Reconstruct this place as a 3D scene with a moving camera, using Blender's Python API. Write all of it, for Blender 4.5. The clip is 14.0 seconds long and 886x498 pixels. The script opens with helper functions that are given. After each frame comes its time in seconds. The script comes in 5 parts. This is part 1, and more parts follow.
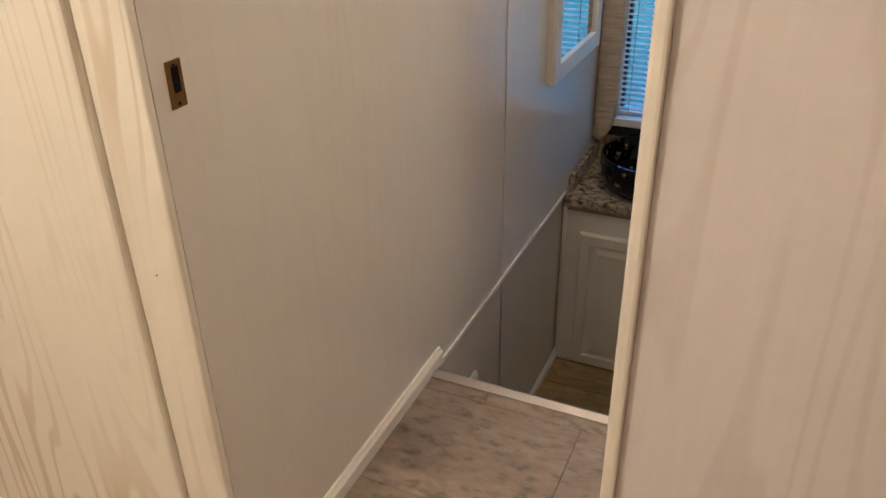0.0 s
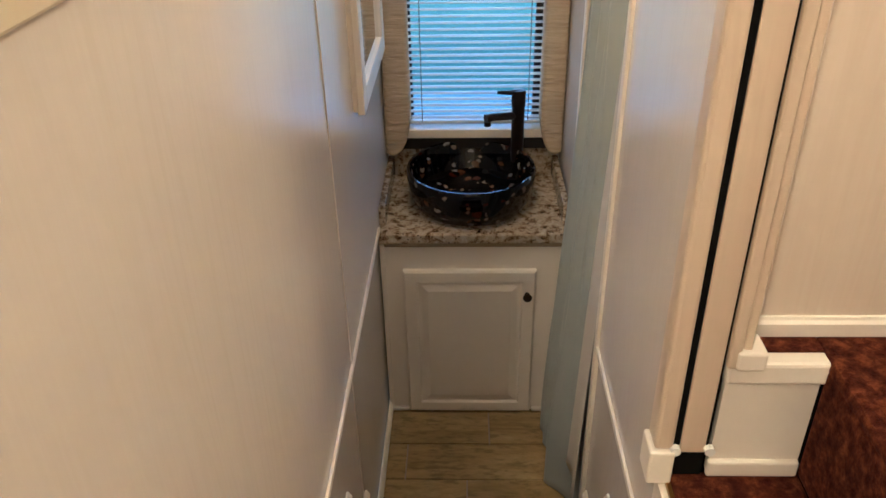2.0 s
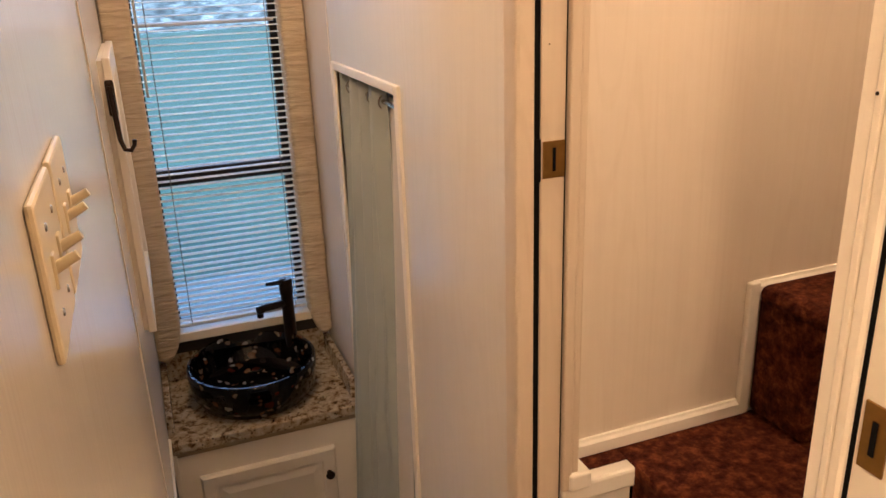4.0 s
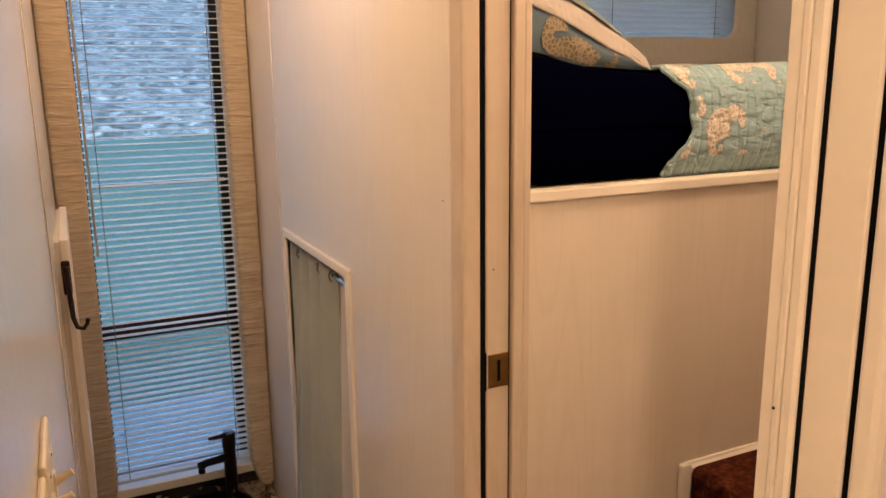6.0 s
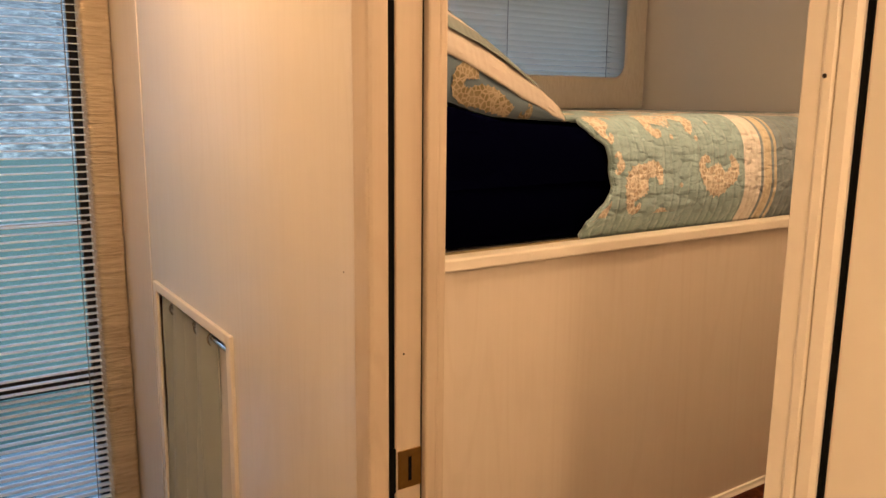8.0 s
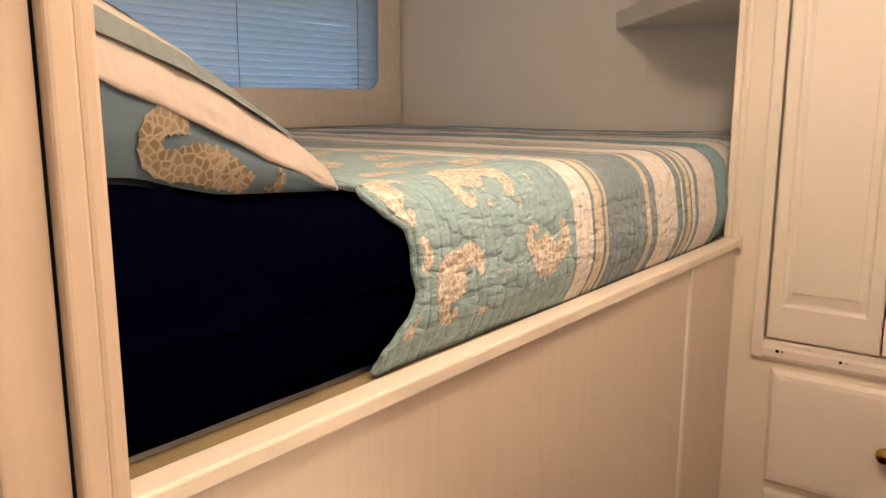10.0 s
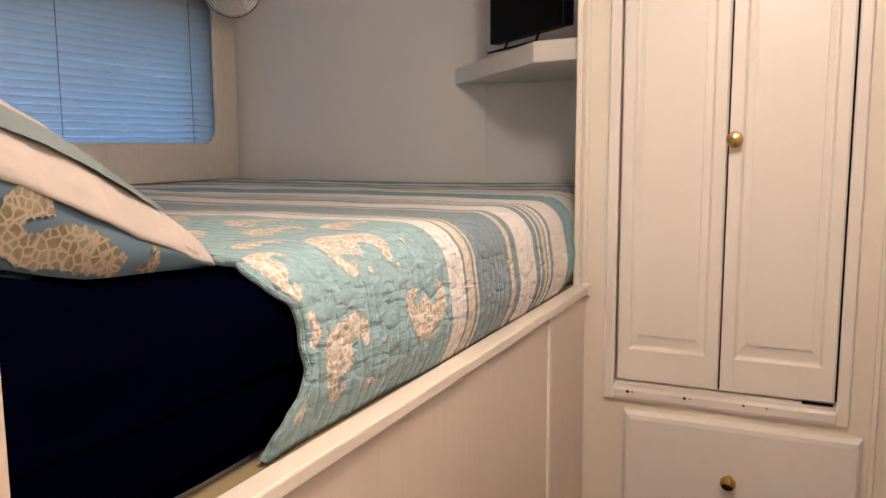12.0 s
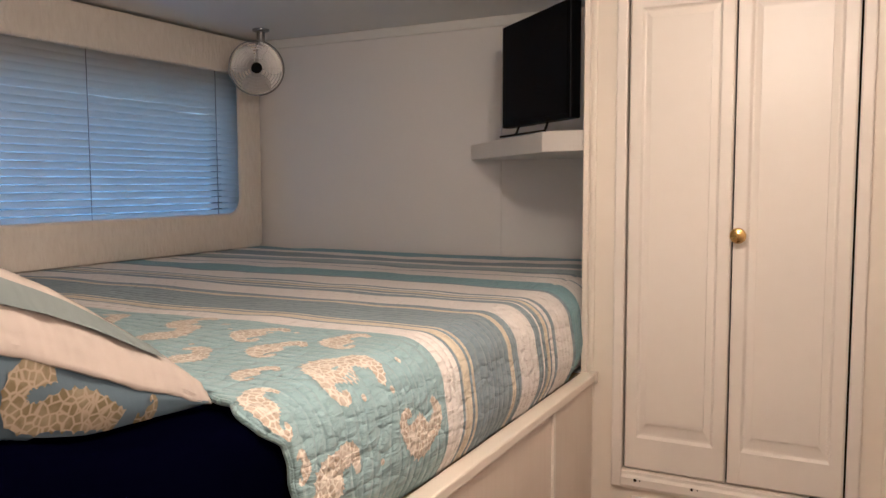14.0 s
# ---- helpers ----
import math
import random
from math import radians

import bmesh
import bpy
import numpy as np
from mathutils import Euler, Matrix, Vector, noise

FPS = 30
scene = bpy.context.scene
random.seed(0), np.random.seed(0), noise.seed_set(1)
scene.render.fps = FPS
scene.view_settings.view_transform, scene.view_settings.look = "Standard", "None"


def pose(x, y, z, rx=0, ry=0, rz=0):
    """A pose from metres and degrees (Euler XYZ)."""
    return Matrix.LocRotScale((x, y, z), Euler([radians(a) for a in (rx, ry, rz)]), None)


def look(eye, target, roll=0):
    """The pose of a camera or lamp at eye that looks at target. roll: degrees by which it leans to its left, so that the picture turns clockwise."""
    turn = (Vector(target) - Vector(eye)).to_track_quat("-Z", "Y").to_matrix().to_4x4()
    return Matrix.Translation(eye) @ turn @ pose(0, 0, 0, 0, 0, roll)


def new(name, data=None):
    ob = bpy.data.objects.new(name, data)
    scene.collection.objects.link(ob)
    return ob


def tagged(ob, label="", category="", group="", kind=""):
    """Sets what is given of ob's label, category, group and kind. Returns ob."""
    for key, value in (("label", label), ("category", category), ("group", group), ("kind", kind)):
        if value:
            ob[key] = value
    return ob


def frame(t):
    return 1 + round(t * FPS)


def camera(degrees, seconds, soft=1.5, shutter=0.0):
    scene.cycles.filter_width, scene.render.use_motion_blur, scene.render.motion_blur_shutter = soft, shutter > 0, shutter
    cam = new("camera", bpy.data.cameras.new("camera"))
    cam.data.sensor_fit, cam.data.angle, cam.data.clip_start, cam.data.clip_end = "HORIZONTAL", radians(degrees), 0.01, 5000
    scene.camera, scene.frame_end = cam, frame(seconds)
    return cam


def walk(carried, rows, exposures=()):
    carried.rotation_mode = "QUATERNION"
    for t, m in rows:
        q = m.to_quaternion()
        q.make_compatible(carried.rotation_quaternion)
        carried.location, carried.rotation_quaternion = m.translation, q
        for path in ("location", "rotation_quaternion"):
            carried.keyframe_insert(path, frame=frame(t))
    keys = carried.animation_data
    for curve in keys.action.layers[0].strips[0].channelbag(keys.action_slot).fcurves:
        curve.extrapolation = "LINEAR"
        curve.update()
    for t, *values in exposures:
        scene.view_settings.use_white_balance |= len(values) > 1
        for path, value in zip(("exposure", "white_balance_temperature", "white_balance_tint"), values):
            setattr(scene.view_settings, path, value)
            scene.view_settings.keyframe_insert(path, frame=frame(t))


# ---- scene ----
cam = camera(58.9, 14.0)
PATH = [
    (0, (0.004, -0.023, 1.185), (-0.731, 1.562, 0.212), -1.1),
    (0.5, (-0.067, 0.131, 1.165), (-0.748, 1.677, 0.095), -1.6),
    (1, (-0.142, 0.276, 1.155), (-0.649, 1.855, 0.037), -1.9),
    (1.5, (-0.282, 0.395, 1.131), (-0.552, 2.038, 0.023), -1.3),
    (2, (-0.4, 0.42, 1.152), (-0.461, 2.133, 0.121), -1.2),
    (2.5, (-0.416, 0.402, 1.195), (-0.284, 2.166, 0.261), -1.4),
    (3, (-0.484, 0.39, 1.213), (-0.123, 2.189, 0.417), -1.4),
    (3.5, (-0.554, 0.351, 1.227), (-0.027, 2.136, 0.497), -1.9),
    (4, (-0.592, 0.33, 1.263), (0.068, 2.093, 0.588), -2.1),
    (4.2, (-0.599, 0.33, 1.281), (0.096, 2.087, 0.627), -2.1),
    (6.5, (-0.638, 0.299, 1.483), (0.25, 2.049, 1.095), 0.0),
    (7, (-0.666, 0.307, 1.511), (0.288, 2.025, 1.142), 0.7),
    (7.5, (-0.64, 0.363, 1.493), (0.375, 2.05, 1.14), 0.4),
    (8, (-0.568, 0.465, 1.482), (0.532, 2.095, 1.115), 0.6),
    (8.5, (-0.444, 0.618, 1.496), (0.792, 2.143, 1.114), 1.6),
    (10.8, (-0.229, 0.898, 1.563), (1.453, 1.93, 1.238), -0.4),
    (11, (-0.239, 0.901, 1.566), (1.469, 1.895, 1.257), -0.2),
    (11.5, (-0.243, 0.898, 1.585), (1.507, 1.821, 1.292), -0.4),
    (12, (-0.259, 0.93, 1.573), (1.539, 1.766, 1.315), -0.3),
    (12.5, (-0.253, 0.921, 1.588), (1.557, 1.737, 1.347), -0.5),
    (13, (-0.253, 0.901, 1.62), (1.553, 1.734, 1.401), -0.6),
    (13.5, (-0.25, 0.873, 1.652), (1.535, 1.755, 1.46), -0.5),
    (14, (-0.261, 0.873, 1.692), (1.512, 1.785, 1.526), -0.2),
]
EXPOSURES = [(0.0, 2.25, 4520, 3), (1.5, 2.75, 4700, 3), (2.5, 2.80, 5100, 6), (3.0, 2.62, 5600, 13), (3.4, 2.5, 5700, 14), (4.2, 2.45, 5900, 16), (7.0, 1.88, 5900, 17), (8.3, 2.0, 6780, 16),
             (8.8, 2.1, 6600, 14), (10.8, 2.37, 4680, 14), (14.0, 2.12, 4620, 14)]
walk(cam, [(t, look(eye, target, roll)) for t, eye, target, roll in PATH], EXPOSURES)

# ---- light ----
world = bpy.data.worlds.new("sky")
scene.world = world
world.use_nodes = True
wn = world.node_tree
sky = wn.nodes.new("ShaderNodeTexSky")
sky.sky_type = "NISHITA"
sky.sun_disc = False
sky.sun_elevation, sky.sun_rotation = radians(32), radians(200)
wn.links.new(sky.outputs[0], wn.nodes["Background"].inputs[0])
wn.nodes["Background"].inputs[1].default_value = 0.15
sun = new("sun", bpy.data.lights.new("sun", "SUN"))
sun.data.energy, sun.data.angle, sun.data.color = 1.1, radians(12), (1.0, 0.96, 0.92)
sun.matrix_world = look((0, 0, 0), (-0.3, 0.85, -0.55))


def ceiling_lamp(name, x, y, z, watts, size):
    lamp = new(name, bpy.data.lights.new(name, "POINT"))
    lamp.data.shadow_soft_size = size
    lamp.data.energy, lamp.data.color = watts, (1.0, 0.69, 0.38)
    lamp.location = (x, y, z)


ceiling_lamp("bedroom_lamp", 0.48, 1.04, 2.12, 4.5, 0.07)
ceiling_lamp("bath_lamp", -0.42, 1.86, 2.12, 3.1, 0.07)
ceiling_lamp("hall_lamp", -0.95, -0.5, 2.12, 13.4, 0.08)

# ---- materials ----


def nodes_of(name):
    m = bpy.data.materials.new(name)
    m.use_nodes = True
    return m, m.node_tree.nodes, m.node_tree.links, m.node_tree.nodes["Principled BSDF"]


def coords(nd, lk, scale=(1, 1, 1), turn=(0, 0, 0)):
    tc, mp = nd.new("ShaderNodeTexCoord"), nd.new("ShaderNodeMapping")
    mp.inputs["Scale"].default_value = scale
    mp.inputs["Rotation"].default_value = [radians(a) for a in turn]
    lk.new(tc.outputs["Object"], mp.inputs["Vector"])
    return mp.outputs[0]


def noise_tex(nd, lk, vec, scale, detail=3.0, rough=0.55, distort=0.0):
    n = nd.new("ShaderNodeTexNoise")
    n.inputs["Scale"].default_value, n.inputs["Detail"].default_value = scale, detail
    n.inputs["Roughness"].default_value, n.inputs["Distortion"].default_value = rough, distort
    lk.new(vec, n.inputs["Vector"])
    return n.outputs["Fac"]


def ramp(nd, lk, fac, stops, mode="LINEAR"):
    r = nd.new("ShaderNodeValToRGB")
    r.color_ramp.interpolation = mode
    el = r.color_ramp.elements
    while len(el) < len(stops):
        el.new(0.5)
    for e, (p, c) in zip(el, stops):
        e.position, e.color = p, (*c, 1)
    lk.new(fac, r.inputs[0])
    return r.outputs[0]


def mix(nd, lk, fac, a, b, how="MIX"):
    m = nd.new("ShaderNodeMix")
    m.data_type, m.blend_type = "RGBA", how
    for sock, v in ((m.inputs[0], fac), (m.inputs[6], a), (m.inputs[7], b)):
        if isinstance(v, (int, float)):
            sock.default_value = v
        elif isinstance(v, tuple):
            sock.default_value = (*v, 1)
        else:
            lk.new(v, sock)
    return m.outputs[2]


def bump(nd, lk, p, height, strength, dist=0.002):
    b = nd.new("ShaderNodeBump")
    b.inputs["Strength"].default_value, b.inputs["Distance"].default_value = strength, dist
    lk.new(height, b.inputs["Height"])
    lk.new(b.outputs[0], p.inputs["Normal"])


def plain(name, c1, c2, rough=0.5, metal=0.0, scale=3.0, fine=60.0, relief=0.15, coat=0.0, spec=0.5):
    """Two-scale mottled surface."""
    m, nd, lk, p = nodes_of(name)
    v = coords(nd, lk)
    big, small = noise_tex(nd, lk, v, scale, 4), noise_tex(nd, lk, v, fine, 3)
    col = mix(nd, lk, big, c1, c2)
    col = mix(nd, lk, 0.12, col, mix(nd, lk, small, (0.3, 0.3, 0.3), (0.7, 0.7, 0.7)), "OVERLAY")
    lk.new(col, p.inputs["Base Color"])
    p.inputs["Roughness"].default_value, p.inputs["Metallic"].default_value = rough, metal
    p.inputs["Coat Weight"].default_value = coat
    p.inputs["Specular IOR Level"].default_value = spec
    bump(nd, lk, p, small, relief, 0.001)
    return m


def washed_wood(name, light, dark, amount=0.5, rough=0.42):
    """Whitewashed oak veneer with upright cathedral grain."""
    m, nd, lk, p = nodes_of(name)
    v = coords(nd, lk, (1, 1, 0.10))
    w = nd.new("ShaderNodeTexNoise")
    w.inputs["Scale"].default_value, w.inputs["Detail"].default_value = 6.5, 1.5
    lk.new(v, w.inputs["Vector"])
    mul = nd.new("ShaderNodeMath")
    mul.operation = "MULTIPLY"
    mul.inputs[1].default_value = 95.0
    lk.new(w.outputs["Fac"], mul.inputs[0])
    fr = nd.new("ShaderNodeMath")
    fr.operation = "SINE"
    lk.new(mul.outputs[0], fr.inputs[0])
    rings = ramp(nd, lk, fr.outputs[0], [(0.5, (0, 0, 0)), (0.9, (1, 1, 1))])
    pores = noise_tex(nd, lk, coords(nd, lk, (1, 1, 0.03)), 160, 3)
    mask = noise_tex(nd, lk, coords(nd, lk, (1, 1, 0.6)), 2.4, 3)
    patch = ramp(nd, lk, mask, [(0.34, (0, 0, 0)), (0.56, (amount, amount, amount))])
    both = mix(nd, lk, 1.0, rings, patch, "MULTIPLY")
    col = mix(nd, lk, both, light, dark)
    col = mix(nd, lk, 0.13, col, mix(nd, lk, pores, (0.25, 0.22, 0.2), (0.75, 0.75, 0.75)), "OVERLAY")
    blotch = noise_tex(nd, lk, coords(nd, lk, (1, 1, 0.4)), 3.0, 2)
    col = mix(nd, lk, 0.16, col, mix(nd, lk, blotch, (0.3, 0.27, 0.25), (0.7, 0.7, 0.7)), "OVERLAY")
    lk.new(col, p.inputs["Base Color"])
    p.inputs["Roughness"].default_value = rough
    bump(nd, lk, p, pores, 0.12, 0.001)
    return m


PANEL = washed_wood("whitewashed_panel", (0.72, 0.66, 0.59), (0.62, 0.56, 0.47), 0.15, 0.18)
BED_PANEL = washed_wood("tan_washed_panel", (0.66, 0.575, 0.48), (0.58, 0.49, 0.39), 0.2, 0.3)
CASING = washed_wood("cream_casing", (0.80, 0.73, 0.62), (0.60, 0.50, 0.37), 0.8, 0.36)
# tan wood grain, darkened further for the weak light on the bedroom jamb
JAMB = washed_wood("shaded_tan_jamb_wood", (0.57, 0.47, 0.365), (0.48, 0.385, 0.28), 0.25, 0.4)
PINK = washed_wood("washed_wall", (0.68, 0.61, 0.58), (0.57, 0.49, 0.45), 0.42, 0.42)
CABINET = plain("cabinet_paint", (0.80, 0.74, 0.67), (0.77, 0.71, 0.63), 0.38, 0, 2.0, 40, 0.08)
WHITE_TRIM = plain("trim_paint", (0.80, 0.75, 0.67), (0.74, 0.68, 0.59), 0.4, 0, 6.0, 50, 0.15)
CREAM_TRIM = plain("cream_trim", (0.80, 0.73, 0.63), (0.75, 0.67, 0.56), 0.36, 0, 5.0, 45, 0.12)
WALL_GREY = plain("bedroom_wall", (0.82, 0.78, 0.74), (0.79, 0.75, 0.71), 0.6, 0, 1.5, 120, 0.1)
CEIL = plain("ceiling_paint", (0.78, 0.75, 0.70), (0.74, 0.71, 0.66), 0.75, 0, 2.0, 90, 0.12)
# black for dark parts and for the shade filled into gaps
BLACK = plain("black_and_gap_shade", (0.003, 0.003, 0.003), (0.005, 0.005, 0.005), 0.9, spec=0.1)
BRASS = plain("aged_brass", (0.42, 0.25, 0.07), (0.20, 0.11, 0.03), 0.35, 1.0, 40, 200, 0.2)
KNOB_BRASS = plain("polished_brass", (0.62, 0.42, 0.14), (0.50, 0.32, 0.09), 0.18, 1.0, 20, 100, 0.05)
BRONZE = plain("dark_bronze", (0.020, 0.013, 0.010), (0.035, 0.02, 0.014), 0.3, 0.7, 30, 120, 0.1)
STEEL = plain("brushed_steel", (0.55, 0.53, 0.50), (0.45, 0.43, 0.41), 0.25, 1.0, 10, 200, 0.1)
NICKEL_EDGE = plain("nosing_metal", (0.62, 0.56, 0.52), (0.48, 0.42, 0.38), 0.28, 0.9, 12, 150, 0.15)
ALMOND = plain("almond_plastic", (0.72, 0.62, 0.44), (0.69, 0.59, 0.41), 0.35, 0, 4, 80, 0.03)
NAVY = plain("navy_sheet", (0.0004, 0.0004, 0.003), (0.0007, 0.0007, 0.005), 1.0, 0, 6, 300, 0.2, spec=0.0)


def slat_material(name, c, through_light):
    """Painted slat that lets some daylight through."""
    m, nd, lk, p = nodes_of(name)
    n = noise_tex(nd, lk, coords(nd, lk), 5, 3)
    col = mix(nd, lk, n, c, tuple(0.92 * a for a in c))
    lk.new(col, p.inputs["Base Color"])
    p.inputs["Roughness"].default_value = 0.25
    tr, ms = nd.new("ShaderNodeBsdfTranslucent"), nd.new("ShaderNodeMixShader")
    lk.new(col, tr.inputs[0])
    ms.inputs[0].default_value = through_light
    lk.new(p.outputs[0], ms.inputs[1])
    lk.new(tr.outputs[0], ms.inputs[2])
    lk.new(ms.outputs[0], nd["Material Output"].inputs[0])
    return m


SLAT = slat_material("blind_slat", (0.82, 0.85, 0.87), 0.10)
SLAT_BEIGE = slat_material("beige_slat", (0.70, 0.65, 0.57), 0.58)
CORD = plain("brown_cord", (0.16, 0.14, 0.12), (0.22, 0.19, 0.16), 0.8)
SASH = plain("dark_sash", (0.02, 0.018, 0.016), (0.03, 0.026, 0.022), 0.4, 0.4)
SCREEN = plain("screen_glass", (0.001, 0.001, 0.0012), (0.0015, 0.0015, 0.002), 0.5, spec=0.06)
TUB = plain("white_acrylic", (0.82, 0.82, 0.80), (0.8, 0.8, 0.78), 0.2)


def carpet_material():
    m, nd, lk, p = nodes_of("brown_carpet")
    v = coords(nd, lk)
    a, b = noise_tex(nd, lk, v, 44, 5, 0.7, 0.15), noise_tex(nd, lk, v, 420, 2)
    col = ramp(nd, lk, a, [(0.36, (0.028, 0.005, 0.003)), (0.52, (0.078, 0.018, 0.008)), (0.68, (0.18, 0.052, 0.018))])
    lk.new(mix(nd, lk, 0.5, col, mix(nd, lk, b, (0.2, 0.2, 0.2), (0.8, 0.8, 0.8)), "OVERLAY"), p.inputs["Base Color"])
    p.inputs["Roughness"].default_value = 1.0
    p.inputs["Specular IOR Level"].default_value = 0.1
    bump(nd, lk, p, mix(nd, lk, 0.5, a, b), 0.9, 0.008)
    return m


def stone_vinyl(name, c1, c2, c3, stretch):
    m, nd, lk, p = nodes_of(name)
    v = coords(nd, lk, stretch)
    rnd = nd.new("ShaderNodeObjectInfo")
    add = nd.new("ShaderNodeVectorMath")
    lk.new(v, add.inputs[0])
    lk.new(rnd.outputs["Random"], add.inputs[1])
    a = noise_tex(nd, lk, add.outputs[0], 7, 6, 0.65, 0.8)
    b = noise_tex(nd, lk, add.outputs[0], 34, 5, 0.6)
    col = ramp(nd, lk, a, [(0.30, c1), (0.52, c2), (0.75, c3)])
    spots = ramp(nd, lk, b, [(0.34, (0.12, 0.11, 0.10)), (0.47, (0.5, 0.5, 0.5)), (0.7, (0.70, 0.70, 0.70))])
    lk.new(mix(nd, lk, 0.55, col, spots, "OVERLAY"), p.inputs["Base Color"])
    p.inputs["Roughness"].default_value = 0.42
    bump(nd, lk, p, b, 0.12, 0.001)
    return m


CARPET = carpet_material()
LANDING_TILE = stone_vinyl("grey_stone_vinyl", (0.155, 0.11, 0.078), (0.26, 0.195, 0.142), (0.34, 0.265, 0.20), (0.6, 1.1, 1))
BATH_PLANK = stone_vinyl("tan_plank_vinyl", (0.17, 0.11, 0.04), (0.28, 0.195, 0.082), (0.37, 0.275, 0.135), (0.45, 1.4, 1))
GROUT = plain("joint_fill", (0.30, 0.25, 0.21), (0.26, 0.21, 0.17), 0.8)


def granite():
    m, nd, lk, p = nodes_of("speckled_granite")
    v = coords(nd, lk)
    a = noise_tex(nd, lk, v, 40, 6, 0.7, 0.4)
    col = ramp(nd, lk, a, [(0.34, (0.035, 0.022, 0.014)), (0.42, (0.20, 0.13, 0.08)), (0.50, (0.38, 0.31, 0.22)), (0.66, (0.50, 0.44, 0.35))])
    vo = nd.new("ShaderNodeTexVoronoi")
    vo.inputs["Scale"].default_value = 75
    lk.new(v, vo.inputs["Vector"])
    dk = ramp(nd, lk, vo.outputs["Distance"], [(0.16, (0, 0, 0)), (0.26, (1, 1, 1))])
    msk = noise_tex(nd, lk, v, 22, 3)
    mm = ramp(nd, lk, msk, [(0.46, (1, 1, 1)), (0.56, (0, 0, 0))])
    sp = mix(nd, lk, 1.0, dk, mm, "LIGHTEN")
    lk.new(mix(nd, lk, sp, (0.03, 0.018, 0.012), col), p.inputs["Base Color"])
    p.inputs["Roughness"].default_value = 0.16
    return m


def pebble_glass():
    m, nd, lk, p = nodes_of("pebble_mosaic_glaze")
    v = coords(nd, lk, (1, 1, 1.2))
    warp = nd.new("ShaderNodeTexNoise")
    warp.inputs["Scale"].default_value = 34
    lk.new(v, warp.inputs["Vector"])
    add = nd.new("ShaderNodeVectorMath")
    add.operation = "MULTIPLY_ADD"
    add.inputs[1].default_value = (0.035, 0.035, 0.035)
    lk.new(warp.outputs["Color"], add.inputs[0])
    lk.new(v, add.inputs[2])
    vo = nd.new("ShaderNodeTexVoronoi")
    vo.inputs["Scale"].default_value = 38
    lk.new(add.outputs[0], vo.inputs["Vector"])
    inside = ramp(nd, lk, vo.outputs["Distance"], [(0.34, (1, 1, 1)), (0.46, (0, 0, 0))])
    sep = nd.new("ShaderNodeSeparateColor")
    lk.new(vo.outputs["Color"], sep.inputs[0])
    hue = ramp(nd, lk, sep.outputs[0], [(0.0, (0.002, 0.002, 0.003)), (0.50, (0.05, 0.010, 0.006)), (0.60, (0.11, 0.05, 0.025)), (0.70, (0.02, 0.016, 0.015)), (0.80, (0.19, 0.14, 0.10)), (0.92, (0.26, 0.24, 0.21))], "CONSTANT")
    lk.new(mix(nd, lk, inside, (0.002, 0.002, 0.003), hue), p.inputs["Base Color"])
    p.inputs["Roughness"].default_value = 0.04
    p.inputs["Specular IOR Level"].default_value = 0.4
    return m


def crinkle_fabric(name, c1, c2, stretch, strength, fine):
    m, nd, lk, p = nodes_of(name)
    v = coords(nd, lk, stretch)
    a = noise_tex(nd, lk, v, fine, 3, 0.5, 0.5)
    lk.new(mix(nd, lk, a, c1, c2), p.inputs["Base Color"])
    p.inputs["Roughness"].default_value = 0.9
    p.inputs["Sheen Weight"].default_value = 0.15
    bump(nd, lk, p, a, strength, 0.010)
    return m


GRANITE, PEBBLE = granite(), pebble_glass()
# crease shade is put into the colour: hollows brown, raised folds cream
PAD_CRINKLE = crinkle_fabric("crinkled_cream_crease_shade", (0.33, 0.235, 0.14), (0.74, 0.62, 0.46), (0.26, 1, 2.3), 1.0, 44)
PAD_WEAVE = crinkle_fabric("woven_cream_fabric", (0.66, 0.59, 0.50), (0.80, 0.74, 0.65), (1.6, 1, 0.5), 0.45, 60)
CURTAIN = crinkle_fabric("grey_blue_curtain", (0.28, 0.31, 0.30), (0.35, 0.375, 0.36), (1, 1, 0.3), 0.15, 14)
LINER = crinkle_fabric("white_liner", (0.50, 0.46, 0.40), (0.58, 0.54, 0.47), (1, 1, 0.3), 0.15, 14)

AQUA, SLATE, WHITE, YELLOW = (0.29, 0.42, 0.45), (0.22, 0.285, 0.325), (0.76, 0.72, 0.68), (0.66, 0.58, 0.44)
TEAL, MIST = (0.17, 0.33, 0.39), (0.33, 0.41, 0.43)
STRIPES = [(0.10, AQUA), (0.738, WHITE), (0.786, SLATE), (0.799, YELLOW), (0.808, SLATE), (0.813, YELLOW), (0.822, SLATE), (0.826, YELLOW), (0.838, SLATE), (0.980, YELLOW),
           (1.005, SLATE), (1.024, WHITE), (1.116, SLATE), (1.140, WHITE), (1.150, SLATE), (1.166, YELLOW), (1.182, SLATE), (1.192, WHITE), (1.204, SLATE), (1.225, WHITE),
           (1.325, SLATE), (1.345, TEAL), (1.46, WHITE), (1.53, SLATE), (1.545, WHITE), (1.60, SLATE), (1.63, MIST), (1.70, WHITE), (1.74, SLATE), (1.84, WHITE), (1.92, TEAL)]


